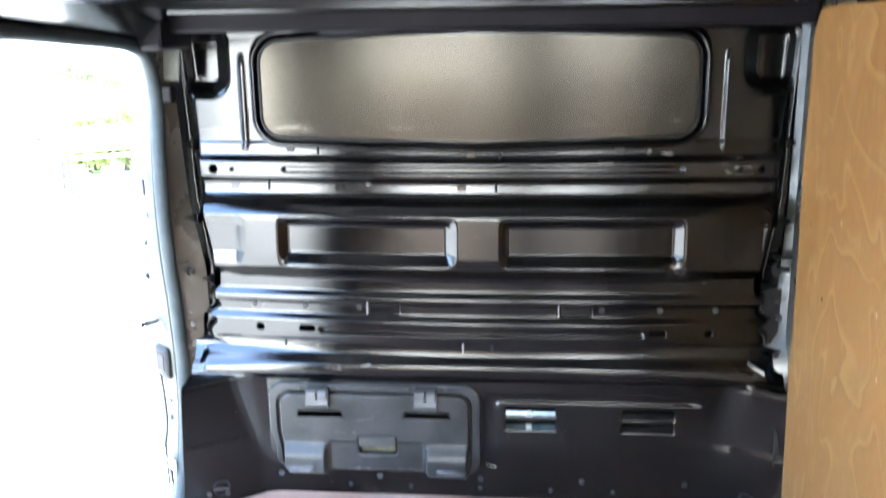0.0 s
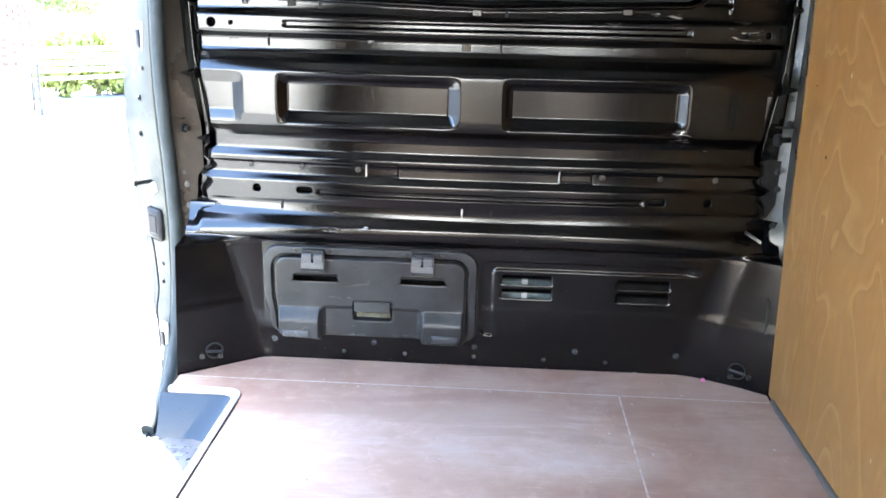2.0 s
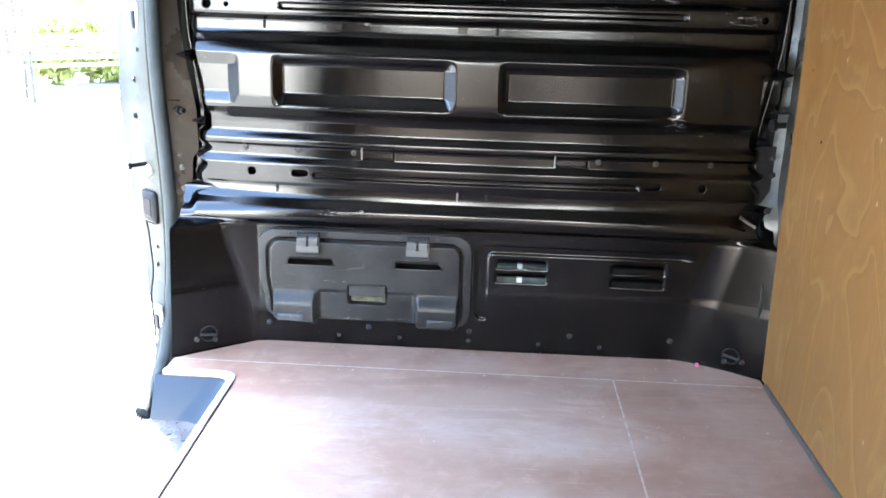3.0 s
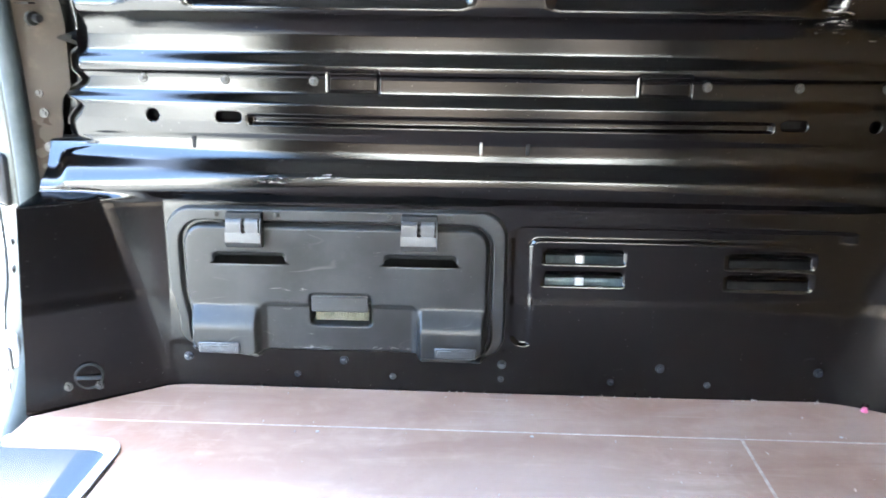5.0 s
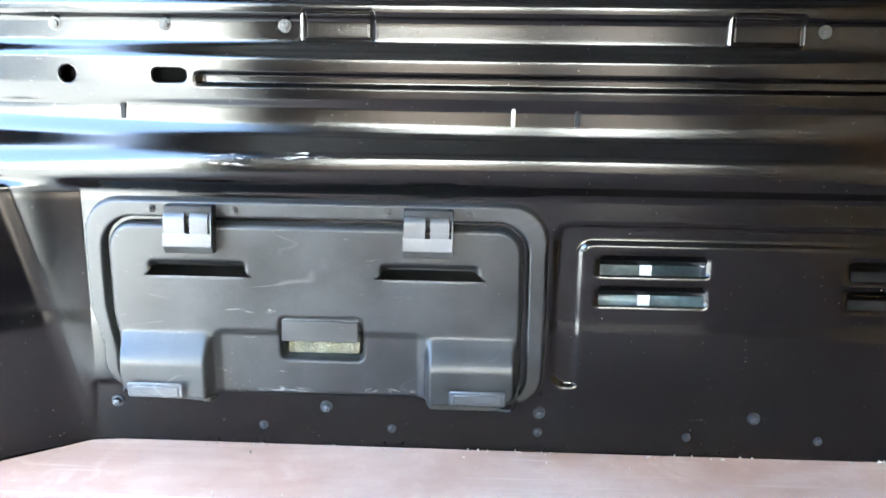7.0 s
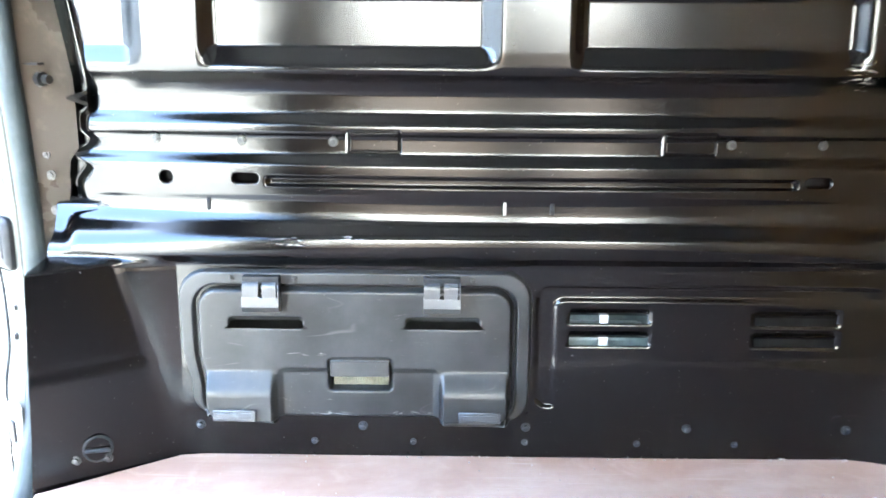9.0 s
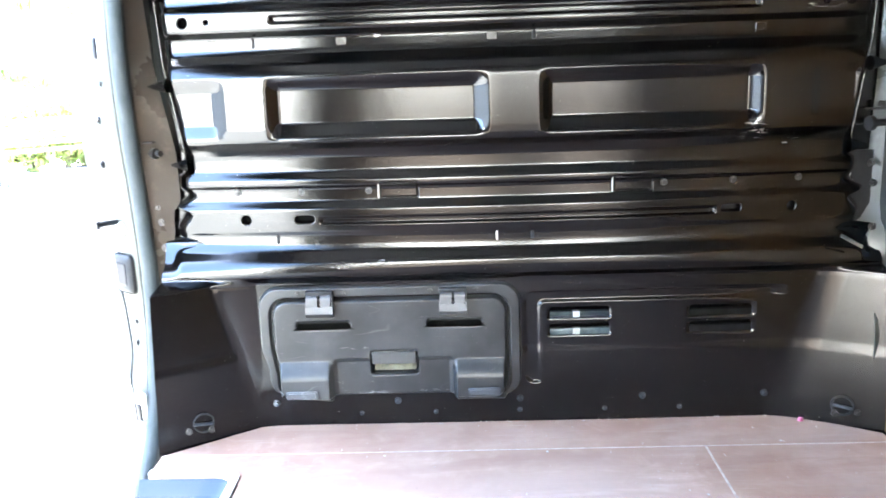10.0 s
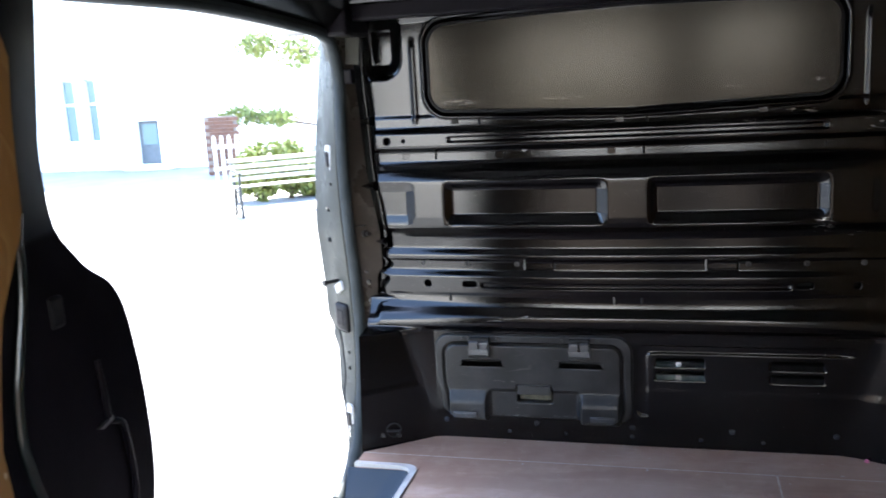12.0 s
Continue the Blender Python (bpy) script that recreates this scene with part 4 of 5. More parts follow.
rows = [inner_a, [p.lerp(q, 0.2) + Vector((0, -0.012, 0)) for p, q in zip(inner_a, mid_a)], mid_a, [p.lerp(q, 0.5) + Vector((0, 0.012, 0)) for p, q in zip(mid_a, outer)], outer, [p + Vector((0.004, 0.5, 0)) for p in outer]]
grid = [[jamb_bm.verts.new(p) for p in r] for r in rows]
for a, b in zip(grid, grid[1:]):
    for i in range(len(a) - 1):
        jamb_bm.faces.new((a[i], a[i + 1], b[i + 1], b[i]))
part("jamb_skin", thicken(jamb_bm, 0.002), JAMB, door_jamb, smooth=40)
inner_b = [p + Vector((0.010, 0.010, 0)) for p in upright if p.z > 0.0]
inner_c = [Vector((-0.788 if p.z < 0.44 else -0.022 - float(edge_line_of(p.z)) - 0.020 * float(step(0.53, 0.50, p.z)), 0.066 if p.z > 0.44 else p.y + 0.03, p.z)) for p in inner_b]
part("inner_skin", thicken(loft(inner_b, inner_c), 0.002), INNER, door_jamb, "dull beige-painted pillar inside", 40)
door_seal = thing("door_seal", "grey rubber door seal pushed onto the opening flange", "seal")
part("seal_bulb", tube(SEAL_PATH, circle(0.0180, 14), (1, 0, 0)), SEAL_RUBBER, door_seal, smooth=60)
part("seal_grip", tube([p + Vector((0.0115, 0.006, 0)) for p in SEAL_PATH if p.z > -0.07], circle(0.0065, 8), (1, 0, 0)), RUBBER, door_seal, smooth=60)


def on_jamb(z, u):
    """A point of the jamb skin at height z, u from seal (0) to outer edge (1)."""
    k = min(range(len(inner_a)), key=lambda i: abs(inner_a[i].z - z) + (10 if inner_a[i].y < -0.05 else 0))
    a, m, o = inner_a[k], mid_a[k], outer[k]
    p = a.lerp(m, u / 0.42) if u < 0.42 else m.lerp(o, (u - 0.42) / 0.58)
    n = Vector((o.y - a.y, -(o.x - a.x), 0)).normalized()
    return Vector((p.x, p.y, z)), (-n if n.y > 0 else n)


def jamb_plate(name, z, u, w, h, depth, material, label=""):
    c, n = on_jamb(z, u)
    turn = Matrix.Translation(c) @ n.to_track_quat("Y", "Z").to_matrix().to_4x4()
    return part(name, box((-w / 2, -0.006, -h / 2), (w / 2, depth, h / 2), min(w, h) * 0.18, 3, turn), material, door_jamb, label, 40)


latch = jamb_plate("latch_frame", 0.365, 0.36, 0.078, 0.094, 0.014, RUBBER, "dark grey plastic latch surround")
c, n = on_jamb(0.365, 0.36)
turn = Matrix.Translation(c) @ n.to_track_quat("Y", "Z").to_matrix().to_4x4()
part("latch_mouth", box((-0.022, 0.0, -0.028), (0.022, 0.0155, 0.028), 0.004, 2, turn), POST_PAINT, latch)
jamb_plate("slot_plate", 0.876, 0.36, 0.046, 0.088, 0.004, ALU, "bare bright slot plate")
jamb_plate("slot_grommet", 0.876, 0.36, 0.030, 0.050, 0.008, POST_PAINT, "black rubber grommet")
jamb_plate("slot_plate", 0.060, 0.36, 0.044, 0.090, 0.004, ALU, "bare bright slot plate")
jamb_plate("slot_grommet", 0.055, 0.36, 0.024, 0.044, 0.008, POST_PAINT, "black rubber grommet")
c, n = on_jamb(0.488, 0.40)
part("striker_pin", add_rod(rod(c, c + n * 0.05, 0.006, 0.006, 14), c + n * 0.048, c + n * 0.056, 0.011, 0.010, 14), DARK_STEEL, door_jamb, "steel striker pin", 40)
gap_line = []
for z, u in ((0.335, 0.62), (0.298, 0.58), (0.24, 0.56), (0.177, 0.50), (0.12, 0.62), (0.081, 0.68), (0.02, 0.66), (-0.05, 0.66)):
    c, n = on_jamb(z, u)
    gap_line.append(c + n * 0.006)
part("bead", tube(smooth_path(gap_line, 6), circle(0.0026, 6), (1, 0, 0)), RUBBER, door_jamb)
# pressed bracket and loose studs of the door check below the striker
c, n = on_jamb(0.47, 0.36)
turn = Matrix.Translation(c) @ n.to_track_quat("Y", "Z").to_matrix().to_4x4()
part("check_bracket", box((-0.022, -0.004, -0.018), (0.026, 0.010, 0.012), 0.004, 2, turn @ Matrix.Rotation(0.5, 4, "Y")), ALU, door_jamb, "bent bright check bracket", 40)
for z, u in ((0.80, 0.30), (0.62, 0.52), (0.25, 0.30), (0.20, 0.34), (0.72, 0.45)):
    c, n = on_jamb(z, u)
    fixing = part("bolt", BAND_BOLT, None, door_jamb)
    fixing.matrix_basis = Matrix.Translation(c + n * 0.002) @ n.to_track_quat("-Y", "Z").to_matrix().to_4x4()
for z, dx in ((0.52, 0.0), (0.485, 0.006), (0.36, 0.0), (0.425, 0.008), (0.27, 0.0)):
    y = float(np.interp(z, [0.2, 0.37, 0.55], [0.03, 0.04, 0.035]))
    fix("bolt", BAND_BOLT, 0, 0, door_jamb, place=(-0.812 + dx, y + 0.006, z))
# joint and earth stud on the inner pillar
part("seam", box((-0.828, 0.012, 0.668), (-0.797, 0.060, 0.671)), RUBBER, door_jamb)
part("earth_stud", add_rod(rod((-0.812, 0.03, 0.645), (-0.780, 0.012, 0.645), 0.007, 0.007, 12), (-0.800, 0.02, 0.645), (-0.792, 0.016, 0.645), 0.012, 0.012, 14), DARK_STEEL, door_jamb)
part("hook_bracket", box((-0.835, 0.012, 1.10), (-0.800, 0.05, 1.145), 0.006, 2), POST_PAINT, door_jamb)
part("gusset", prism([(-0.828, 0.03, 1.16), (-0.785, 0.035, 1.155), (-0.775, 0.035, 1.25), (-0.82, 0.03, 1.25)], (0, 0.004, 0)), JAMB, door_jamb)

# rail above the opening, and the dark shut post behind it
POST_EDGE = [(-1.252, 1.30), (-1.258, 1.257), (-1.273, 1.17), (-1.285, 1.10), (-1.295, 1.038), (-1.297, 0.984), (-1.287, 0.90), (-1.247, 0.845), (-1.212, 0.81), (-1.163, 0.776),
             (-1.132, 0.72), (-1.111, 0.61), (-1.103, 0.517), (-1.103, 0.425), (-1.110, 0.37), (-1.130, 0.28), (-1.15, 0.15), (-1.15, -0.15)]
shut_post = thing("shut_post", "black-painted shut post with pressed hollows", "post", kind="structure")
edge = smooth_path([(-0.845, y, z) for y, z in POST_EDGE], 4)
post_bm = bmesh.new()
rows = [[p + Vector((-0.05, 0.0, 0)) for p in edge], [p + Vector((-0.012, 0.0, 0)) for p in edge], [p + Vector((0.0, -0.012, 0)) for p in edge], [Vector((-0.825, -1.42 - 0.07 * (1 - abs(p.z - 0.65)), p.z)) for p in edge], [Vector((-0.835, -1.56, p.z)) for p in edge]]
grid = [[post_bm.verts.new(p) for p in r] for r in rows]
for a, b in zip(grid, grid[1:]):
    for i in range(len(a) - 1):
        post_bm.faces.new((a[i], a[i + 1], b[i + 1], b[i]))
part("post_skin", thicken(post_bm, 0.003), POST_PAINT, shut_post, smooth=40)
part("buffer", box((-0.850, -1.352, 0.742), (-0.826, -1.318, 0.795), 0.006, 2), RUBBER, shut_post, "black rubber buffer")
rib_pts = smooth_path([(-0.835, -1.25, 0.66), (-0.832, -1.245, 0.60), (-0.832, -1.24, 0.55), (-0.830, -1.21, 0.53), (-0.832, -1.195, 0.46), (-0.834, -1.19, 0.40), (-0.834, -1.20, 0.36)], 6)
part("pressed_rib", tube(rib_pts, circle(0.006, 8), (1, 0, 0)), POST_PAINT, shut_post, smooth=60)
part("bracket", prism([(-0.832, -1.275, 0.545), (-0.832, -1.235, 0.555), (-0.832, -1.235, 0.548), (-0.832, -1.265, 0.541)], (0.006, 0, 0)), STEEL, shut_post, "bare metal bracket edge")
seal_back = smooth_path([(-0.815, -1.405, 0.94), (-0.815, -1.414, 0.897), (-0.815, -1.414, 0.863), (-0.815, -1.423, 0.805), (-0.815, -1.446, 0.724), (-0.815, -1.458, 0.675), (-0.815, -1.463, 0.606), (-0.815, -1.455, 0.557), (-0.815, -1.441, 0.503), (-0.816, -1.41, 0.43), (-0.818, -1.36, 0.34)], 6)
part("edge_trim", tube(seal_back, circle(0.009, 10), (1, 0, 0)), GLOSS_TRIM, shut_post, "glossy dark trim tube", 60)

header_rail = thing("header_rail", "black-painted rail above the sliding door opening", "rail", kind="structure")
head_low = [p + Vector((0.0, 0.0, 0.012)) for p in SEAL_PATH if p.y < -0.06 and p.z > 1.0]
low_in = [p + Vector((0.03, 0.0, 0.012)) for p in head_low]
hb = bmesh.new()
rows = [[p + Vector((-0.12, 0, 0.0)) for p in head_low], head_low, low_in, [Vector((-0.74, p.y, 1.335)) for p in head_low], [Vector((-0.74, p.y, 1.36)) for p in head_low]]
grid = [[hb.verts.new(p) for p in r] for r in rows]
for a, b in zip(grid, grid[1:]):
    for i in range(len(a) - 1):
        hb.faces.new((a[i], a[i + 1], b[i + 1], b[i]))
part("rail_skin", thicken(hb, 0.003), BLACK, header_rail, smooth=40)
part("corner_gusset", box((-0.832, -0.10, 1.236), (-0.765, 0.10, 1.36), 0.01, 2), POST_PAINT, header_rail, "dull black corner filler")

# outside skin of the van that closes the opening all round
body_shell = thing("wall_side", "silver outer body side round the door opening", "body side", kind="structure")
part("sill_panel", box((-0.95, -1.2, -0.30), (-0.8405, 0.10, -0.1175), 0.003, 1), BODY, body_shell)
part("roof_side", box((-0.95, -2.65, 1.30), (-0.80, 0.20, 1.42), 0.03, 3), BODY, body_shell)
part("rear_quarter", box((-0.98, -2.65, -0.30), (-0.86, -1.46, 1.30), 0.02, 2), BODY, body_shell)

# ---------------------------------------------------------------- plywood linings
CORNER_R = 0.075


def lining_outline(x, front, rear, top, low=0.002):
    lean = 0.060 if x > 0 else 0.0
    pts = [(x, rear, low), (x, front, low), (x, front + lean * 0.55, 0.40), (x, front + lean * 0.70, 0.72), (x, front + lean, 0.97), (x, front + lean, top - CORNER_R)]
    front += lean
    pts += [(x, front - CORNER_R + CORNER_R * math.cos(a), top - CORNER_R + CORNER_R * math.sin(a)) for a in [i * math.pi / 16 for i in range(1, 9)]]
    return pts + [(x, rear, top)]


lining_right = thing("wall_lining", "tan plywood lining sheet on the van side", "lining", kind="structure")
part("sheet", prism(lining_outline(0.791, -0.106, -1.45, 1.315), (0.009, 0, 0)), PLY, lining_right)
for y, z, r in ((-0.256, 0.670, 0.0045), (-0.136, 0.819, 0.0025)):
    part("screw_hole", rod((0.7905, y, z), (0.7925, y, z), r, None, 10), RUBBER, lining_right)
lining_left = thing("wall_lining", "tan plywood lining sheet behind the sliding door", "lining", kind="structure")
LEFT_EDGE = [(-1.60, 0.002), (-1.56, 0.30), (-1.506, 0.538), (-1.513, 0.612), (-1.505, 0.66), (-1.49, 0.739), (-1.474, 0.801), (-1.442, 0.861), (-1.417, 0.906), (-1.406, 0.946),
             (-1.403, 1.004), (-1.397, 1.086), (-1.386, 1.166), (-1.40, 1.21), (-1.44, 1.26), (-1.50, 1.315)]
part("sheet", prism([(-0.805, -2.6, 0.002)] + [(-0.805, y, z) for y, z in LEFT_EDGE] + [(-0.805, -2.6, 1.315)], (-0.009, 0, 0)), PLY, lining_left)

# painted body between lining and bulkhead on the closed side, its shade put into the colour
pillar_right = thing("wall_pillar", "grey-green painted body pillar beside the bulkhead, shade in its colour", "pillar", kind="structure")
side_a = [Vector((0.80 + 0.012 * step(0.5, 0.9, z), 0.058 if z > 0.44 else 0.02 - 0.10 * step(0.44, 0.2, z), z)) for z in np.linspace(0, 1.34, 40)]
side_b = [Vector((0.90, -0.02, p.z)) for p in side_a]
part("pillar_skin", thicken(loft([p + Vector((-0.012 if p.z > 0.46 else -0.03, 0.012, 0)) for p in side_a], side_b), 0.003), SHADED_PILLAR_PAINT, pillar_right, smooth=40)
for z, x in ((0.573, 0.786), (0.53, 0.787), (0.44, 0.775), (0.35, 0.778), (0.31, 0.778), (0.27, 0.776), (0.70, 0.80)):
    fix("bolt", BAND_BOLT, 0, 0, pillar_right, place=(x, -0.012 + 0.06 * float(step(0.40, 0.6, z)), z))
part("hook", add_rod(rod((0.80, 0.03, 0.662), (0.765, 0.02, 0.662), 0.008, None, 12), (0.772, 0.022, 0.662), (0.762, 0.020, 0.662), 0.016, 0.016, 16), RUBBER, pillar_right, "black rubber-topped stud", 40)
part("seam", box((0.765, 0.03, 0.690), (0.815, 0.05, 0.693)), RUBBER, pillar_right)
part("gusset", prism([(0.695, -0.040, 0.425), (0.735, -0.055, 0.402), (0.737, -0.052, 0.409), (0.70, -0.03, 0.431)], (0, 0.003, 0)), STEEL, pillar_right, "bare metal gusset corner")

# ---------------------------------------------------------------- roof, far side, rear frame, cab
tagged(new("ceiling", link_mesh("ceiling", box((-0.86, -2.65, 1.362), (0.86, 0.12, 1.40)), ROOF_PAINT)), "pale grey primed steel roof skin of the van", "ceiling", kind="structure")
bows = bmesh.new()
for y in (-0.62, -1.25, -1.9):
    add_box(bows, (-0.80, y - 0.05, 1.335), (0.80, y + 0.05, 1.361), 0.010, 2)
add_box(bows, (-0.76, -0.10, 1.318), (0.76, 0.06, 1.361), 0.010, 2)
tagged(new("roof_bow", link_mesh("roof_bow", bows, BLACK)), "black-painted cross bows under the van roof", "roof bow", kind="structure")
tagged(new("wall_right", link_mesh("wall_right", box((0.812, -1.45, -0.3), (0.90, 0.20, 1.40)), SHADED_PILLAR_PAINT)), "painted body side behind the plywood lining", "wall", kind="structure")
tagged(new("wall_right_rear", link_mesh("wall_right_rear", box((0.802, -2.65, -0.3), (0.90, -1.45, 1.40)), POST_PAINT)), "unlined black-painted body side near the rear doors", "wall", kind="structure")
# unseen surround, coloured black instead of silver to dim the panel's reflections
rear = bmesh.new()
add_box(rear, (-0.86, -2.72, -0.3), (-0.76, -2.62, 1.40), 0.02, 2)
add_box(rear, (0.76, -2.72, -0.3), (0.86, -2.62, 1.40), 0.02, 2)
add_box(rear, (-0.86, -2.72, 1.345), (0.86, -2.62, 1.40), 0.01, 2)
add_box(rear, (-0.86, -2.72, -0.3), (0.86, -2.60, -0.013), 0.01, 2)
tagged(new("rear_door_surround", link_mesh("rear_door_surround", rear, BLACK)), "dark-painted rear door surround of the van", "door surround", kind="structure")
cab = bmesh.new()
add_box(cab, (-0.86, 0.12, 1.34), (0.86, 1.45, 1.40))
add_box(cab, (-0.86, 0.07, -0.34), (0.86, 1.9, -0.30))
add_box(cab, (-0.90, 0.10, -0.32), (-0.86, 1.9, 0.80))
add_box(cab, (0.86, 0.10, -0.32), (0.90, 1.9, 1.38))
add_box(cab, (-0.90, 1.86, -0.32), (0.90, 1.90, 0.75))
# black backing added behind holes and right vents to block the cab's light
backing = box((0.33, 0.06, -0.30), (0.80, 0.10, 0.60))
add_box(backing, (-0.85, 0.14, 0.38), (0.85, 0.16, 1.36))
part("dark_backing", backing, RUBBER, bulkhead, "unseen black backing that keeps holes and vents dark")
# closed black box added behind the hatch so its slots stay dark
blackout = bmesh.new()
for a, b in (((-0.59, 0.145, 0.04), (0.01, 0.15, 0.345)), ((-0.60, 0.015, 0.04), (-0.59, 0.15, 0.345)), ((0.01, 0.015, 0.04), (0.02, 0.15, 0.345)), ((-0.59, 0.015, 0.335), (0.01, 0.145, 0.345)), ((-0.59, 0.015, 0.04), (0.01, 0.145, 0.05))):
    add_box(blackout, a, b)
part("slot_blackout", blackout, RUBBER, bulkhead, "unseen black box that keeps the hatch slots dark")
tagged(new("cab_shell", link_mesh("cab_shell", cab, CAB)), "dark grey trim of the van cab", "cab", kind="structure")
under = box((-0.86, -2.65, -0.32), (0.86, 0.10, -0.125))
tagged(new("underbody", link_mesh("underbody", under, CAB)), "dark steel underbody of the van", "underbody", kind="structure")


# ---------------------------------------------------------------- outside
G = -0.62
ground = bmesh.new()
bmesh.ops.create_grid(ground, x_segments=8, y_segments=8, size=400, matrix=Matrix.Translation((0, 0, G)))
tagged(new("ground", link_mesh("ground", ground, PAVING)), "grey tarmac yard bleached by full sun", "tarmac", kind="structure")


def leaf_mass(name, boxes, count, size, seed):
    """Many small leaf blades in loose lobes."""
    r = random.Random(seed)
    vs, fs = [], []
    for cx, cy, cz, rx, ry, rz in boxes:
        for _ in range(count):
            d = Vector((r.gauss(0, 1), r.gauss(0, 1), r.gauss(0, 1))).normalized() * (r.random() ** 0.33)
            lump = 0.80 + 0.3 * noise.noise(Vector((d.x * 2.3 + seed, d.y * 2.3, d.z * 2.3 + cx)))
            c = Vector((cx + d.x * rx * lump, cy + d.y * ry * lump, cz + d.z * rz * lump))
            a = Euler((r.random() * 6.3, r.random() * 6.3, r.random() * 6.3)).to_matrix()
            s = size * r.uniform(0.6, 1.3)
            k = len(vs)
            for u, v, w in ((-1, 0, 0), (0, -0.45, 0.12), (1, 0, 0), (0, 0.45, 0.12)):
                vs.append(tuple(c + a @ Vector((u * s, v * s, w * s))))
            fs.append((k, k + 1, k + 2, k + 3))
    me = bpy.data.meshes.new(name)
    me.from_pydata(vs, [], fs)
    me.materials.append(LEAF)
    return me


# garden bench: cast-iron ends, slatted seat and back
bench = thing("garden_bench", "weathered slatted garden bench with cast-iron ends", "bench")
L = 1.55


def bench_end(x):
    bm = bmesh.new()
    add_rod(bm, (x, -0.24, 0), (x, -0.20, 0.40), 0.024, 0.020, 8)
    add_rod(bm, (x, 0.26, 0), (x, 0.20, 0.40), 0.024, 0.020, 8)
    add_rod(bm, (x, 0.20, 0.38), (x, 0.31, 0.80), 0.020, 0.016, 8)
    add_rod(bm, (x, -0.22, 0.40), (x, 0.21, 0.38), 0.018, None, 8)
    add_rod(bm, (x, -0.21, 0.40), (x, -0.23, 0.60), 0.017, None, 8)
    add_rod(bm, (x, -0.26, 0.61), (x, 0.26, 0.63), 0.020, None, 8)
    add_rod(bm, (x, -0.22, 0.12), (x, 0.24, 0.12), 0.014, None, 8)
    for a in range(8):
        t0, t1 = a * math.pi / 4, (a + 1) * math.pi / 4
        add_rod(bm, (x, 0.10 * math.cos(t0), 0.26 + 0.10 * math.sin(t0)), (x, 0.10 * math.cos(t1), 0.26 + 0.10 * math.sin(t1)), 0.010, None, 6)
    return bm


for x in (0.06, L - 0.06):
    part("bench_end", bench_end(x), IRON, bench, "curled cast-iron bench end")
SLAT = link_mesh("slat", box((0, -0.030, -0.011), (L, 0.030, 0.011), 0.005), BENCH_WOOD)
for i in range(5):
    s = part("slat", SLAT, None, bench)
    s.location = (0, -0.17 + 0.083 * i, 0.425 - 0.004 * i)
for i in range(4):
    s = part("slat", SLAT, None, bench)
    s.matrix_basis = Matrix.Translation((0, 0.205 + 0.024 * i, 0.50 + 0.085 * i)) @ Matrix.Rotation(radians(76), 4, "X")
bench.matrix_basis = pose(-5.75, 8.35, G, 0, 0, 38)

# clipped hedge behind the bench, and a loose shrub above
for cat, lab, boxes, cnt, size, seed in (
        ("hedge", "leafy green garden hedge behind the bench", [(-6.15 + 0.38 * i, 9.95 + 0.29 * i, -0.16 + 0.09 * math.sin(i * 2.1) - 0.03 * i, 0.52, 0.42, 0.50) for i in range(9)], 2600, 0.055, 3),
        ("tree", "loose leafy shrub overhanging the garden wall", [(-9.0, 15.0, 0.55, 0.65, 0.5, 0.26), (-8.2, 15.0, 0.48, 0.65, 0.5, 0.22), (-8.45, 15.0, 2.05, 0.55, 0.5, 0.32), (-7.6, 15.2, 1.85, 0.6, 0.5, 0.45)], 380, 0.07, 8)):
    plant = thing("garden_" + cat, lab, cat)
    tagged(part("leaves", leaf_mass("leaves", boxes, cnt, size, seed), None, plant), kind="stuff")
    for bx in boxes:
        if cat == "hedge":
            part("stem", rod((bx[0], bx[1], G), (bx[0] + 0.1, bx[1], bx[2]), 0.05, 0.02, 8), BARK, plant)
        else:
            part("limb", rod((-5.9, 15.6, bx[2] - 0.5), (bx[0], bx[1], bx[2]), 0.035, 0.012, 8), BARK, plant)
    if cat == "tree":
        part("trunk", rod((-5.8, 15.6, G), (-5.95, 15.6, 3.2), 0.12, 0.05, 10), BARK, plant)

# white picket fence
fence = thing("picket_fence", "low white painted picket fence beside the bench", "fence")
PICKET = link_mesh("picket", prism([(-0.035, 0, 0), (0.035, 0, 0), (0.035, 0, 0.82), (0, 0, 0.88), (-0.035, 0, 0.82)], (0, 0.018, 0)), WHITE_WOOD)
for i in range(9):
    pk = part("picket", PICKET, None, fence)
    pk.location = (0.14 * i, 0, 0.05)
for z in (0.25, 0.66):
    part("fence_rail", box((-0.05, 0.018, z), (1.2, 0.05, z + 0.07), 0.004), WHITE_WOOD, fence)
fence.matrix_basis = pose(-8.25, 12.4, G, 0, 0, 30)

# brick garden wall
garden_wall = thing("garden_wall", "red brick garden wall with pale mortar", "brick wall")
part("core", box((-9.35, 14.03, G), (-8.68, 14.20, 0.60)), MORTAR, garden_wall)
BRICK_MESH = link_mesh("brick", box((-0.1075, -0.02, -0.0325), (0.1075, 0.05, 0.0325), 0.004), BRICK)
bricks = []
for row in range(16):
    for k in range(3):
        bricks.append((-9.24 + 0.225 * k + (0.1125 if row % 2 else 0), 14.03, G + 0.04 + 0.075 * row))

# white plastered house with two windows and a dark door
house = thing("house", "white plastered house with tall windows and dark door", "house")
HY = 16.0
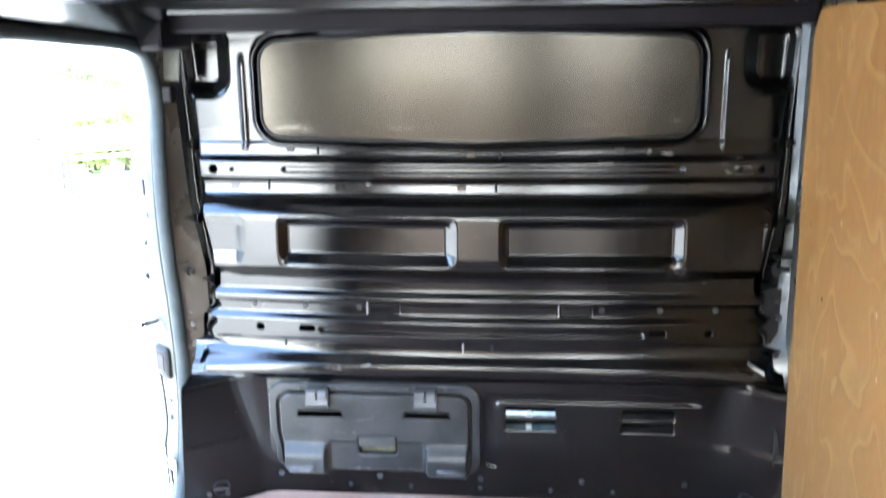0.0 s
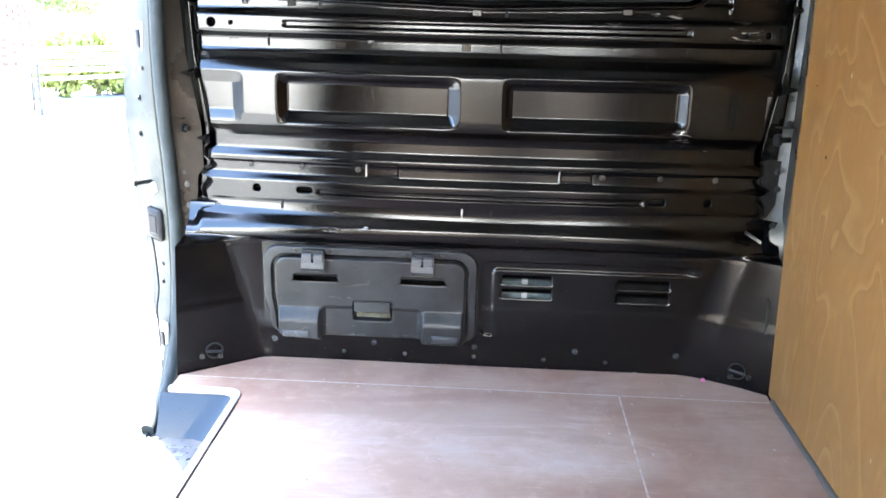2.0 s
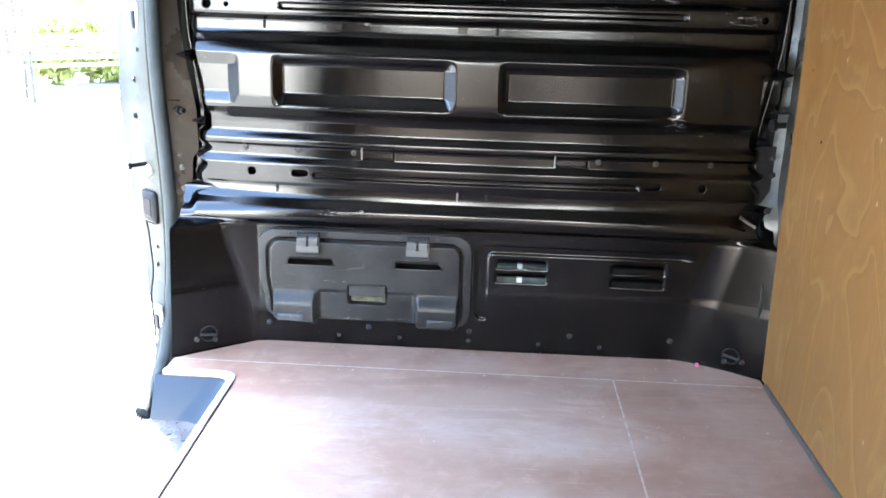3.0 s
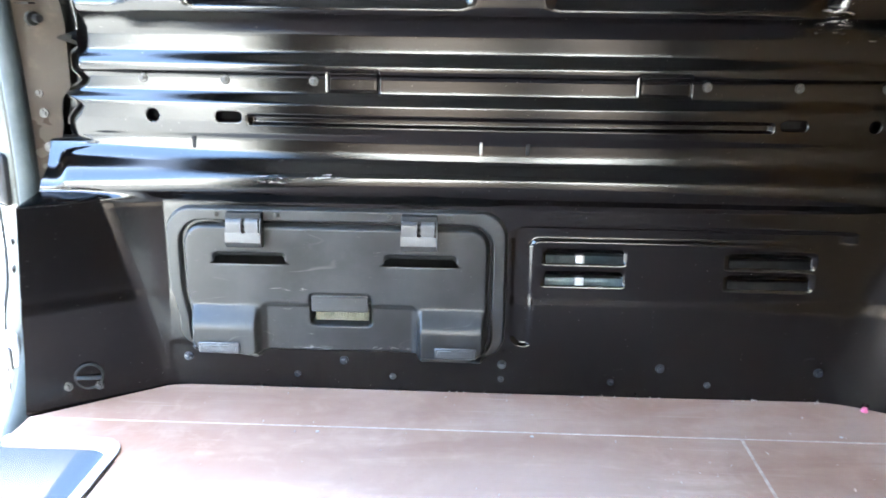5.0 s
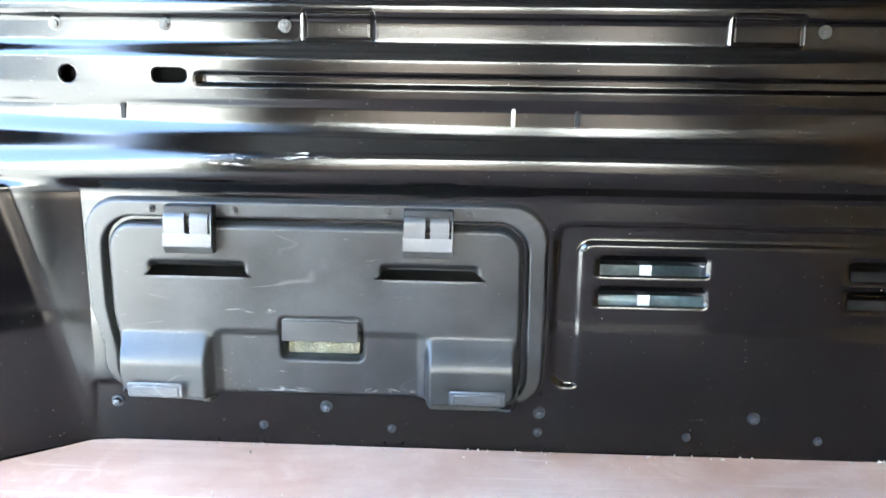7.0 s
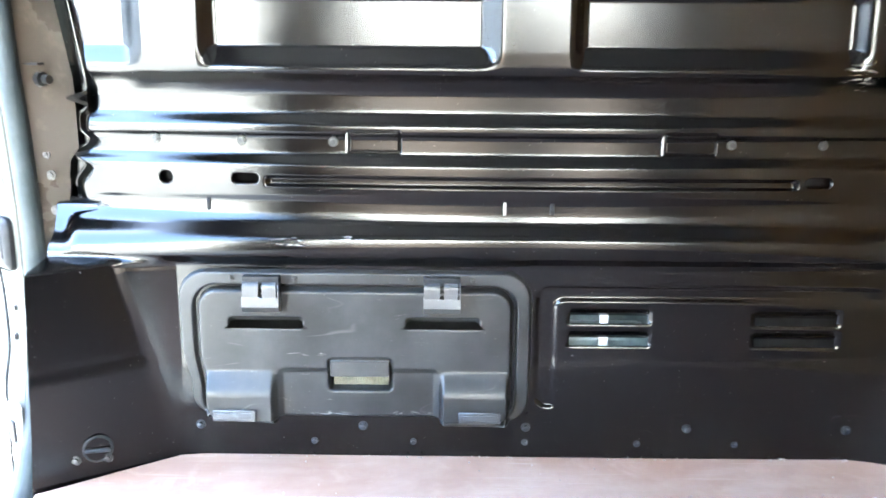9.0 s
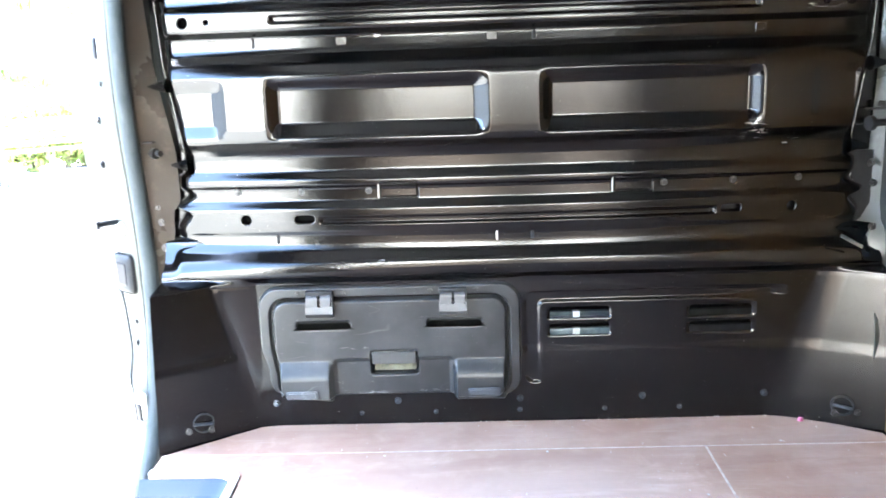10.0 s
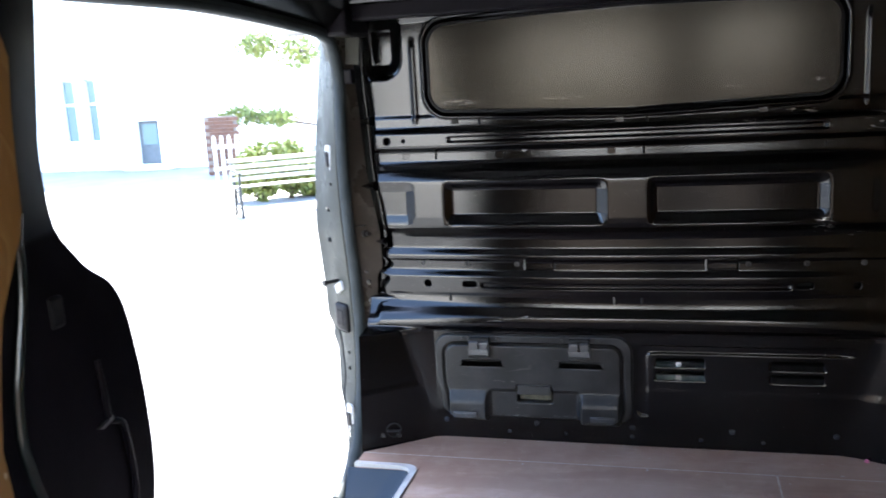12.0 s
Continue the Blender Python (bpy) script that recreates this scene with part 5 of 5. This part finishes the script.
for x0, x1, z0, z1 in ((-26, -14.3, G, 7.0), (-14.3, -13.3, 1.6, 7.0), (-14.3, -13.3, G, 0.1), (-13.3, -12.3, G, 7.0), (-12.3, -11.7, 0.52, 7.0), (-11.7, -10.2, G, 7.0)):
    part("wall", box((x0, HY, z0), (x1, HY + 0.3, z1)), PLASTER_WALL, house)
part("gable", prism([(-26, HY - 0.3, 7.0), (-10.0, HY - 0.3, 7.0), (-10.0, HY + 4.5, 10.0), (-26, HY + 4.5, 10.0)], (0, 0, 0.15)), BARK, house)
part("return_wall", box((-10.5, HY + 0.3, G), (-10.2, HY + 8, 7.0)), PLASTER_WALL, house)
for x0, x1 in ((-14.3, -13.92), (-13.62, -13.3)):
    w = part("window", box((x0, HY + 0.12, 0.1), (x1, HY + 0.17, 1.6)), GLASS, house, "tall pale window")
    fr = add_box(add_box(add_box(box((x0, HY + 0.08, 0.1), (x0 + 0.05, HY + 0.2, 1.6)), (x1 - 0.05, HY + 0.08, 0.1), (x1, HY + 0.2, 1.6)), (x0, HY + 0.08, 0.95), (x1, HY + 0.2, 1.02)), (x0, HY + 0.08, 1.54), (x1, HY + 0.2, 1.6))
    part("window_frame", fr, WHITE_WOOD, w)
part("mullion", box((-13.92, HY + 0.02, 0.1), (-13.62, HY + 0.25, 1.6)), WHITE_WOOD, house)
dr = part("door", box((-12.3, HY + 0.12, G), (-11.7, HY + 0.17, 0.52)), DOOR_PAINT, house, "dark glazed house door")
part("glazing", box((-12.2, HY + 0.10, -0.05), (-11.8, HY + 0.12, 0.44)), GLASS, dr)
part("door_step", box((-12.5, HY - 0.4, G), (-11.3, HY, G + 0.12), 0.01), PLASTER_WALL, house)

for bx, by, bz in bricks:
    b = part("brick", BRICK_MESH, None, garden_wall)
    b.location = (bx, by, bz)


# unseen wall added across the yard, grey for the panel's left end to reflect
tagged(new("wall_added_left", link_mesh("wall_added_left", box((-9.4, -12.0, G), (-9.0, 6.0, 3.6)), ROUGHCAST)), "unseen grey roughcast wall added for the left-hand reflections", "wall", kind="structure")

# unseen white wall added behind the van to brighten the reflected lines
tagged(new("wall_added_rear", link_mesh("wall_added_rear", box((-14.0, -12.4, G), (9.0, -12.0, 5.2)), PLASTER_WALL)), "unseen white wall added to brighten reflections from the rear", "wall", kind="structure")

# behind the van, all unseen: fence, hedge and dark upright added to shape the reflections
TIMBER = mottled("weathered_timber", (0.150, 0.120, 0.098), (0.105, 0.085, 0.070), 3, 0.8)
tagged(new("wall_added_fence", link_mesh("wall_added_fence", add_box(box((-1.45, -4.3, G), (0.45, -4.2, 0.86)), (0.45, -4.3, G), (7.0, -4.2, 1.12)), TIMBER)), "unseen timber fence added to darken the reflections", "fence", kind="structure")
# dark upright added only for the dark band mirrored in the blanking sheet
dark_upright = thing("garden_tree", "unseen dark upright added for the dark band in the sheet", "tree")
part("trunk", tube(smooth_path([(0.16, -3.75, G), (0.15, -3.76, 0.6), (0.18, -3.78, 1.6), (0.13, -3.8, 3.2)], 6), circle(0.21, 14), (1, 0, 0)), mottled("dark_upright_brown", (0.05, 0.04, 0.03), (0.025, 0.02, 0.016), 14, 0.9, 0.5, 0.02), dark_upright, smooth=60)
unseen_hedge = thing("garden_hedge", "unseen leafy hedge added to tint the reflections", "hedge")
tagged(part("leaves", leaf_mass("leaves", [(-1.2 + 0.5 * i, -5.3 + 0.15 * math.sin(3.1 * i), 0.42 + 0.14 * math.sin(1.7 * i), 0.65, 0.4, 0.62) for i in range(15)], 900, 0.06, 21), None, unseen_hedge), kind="stuff")
part("branches", box((-1.4, -5.5, G), (6.8, -5.35, 0.9), 0.05, 2), BARK, unseen_hedge)
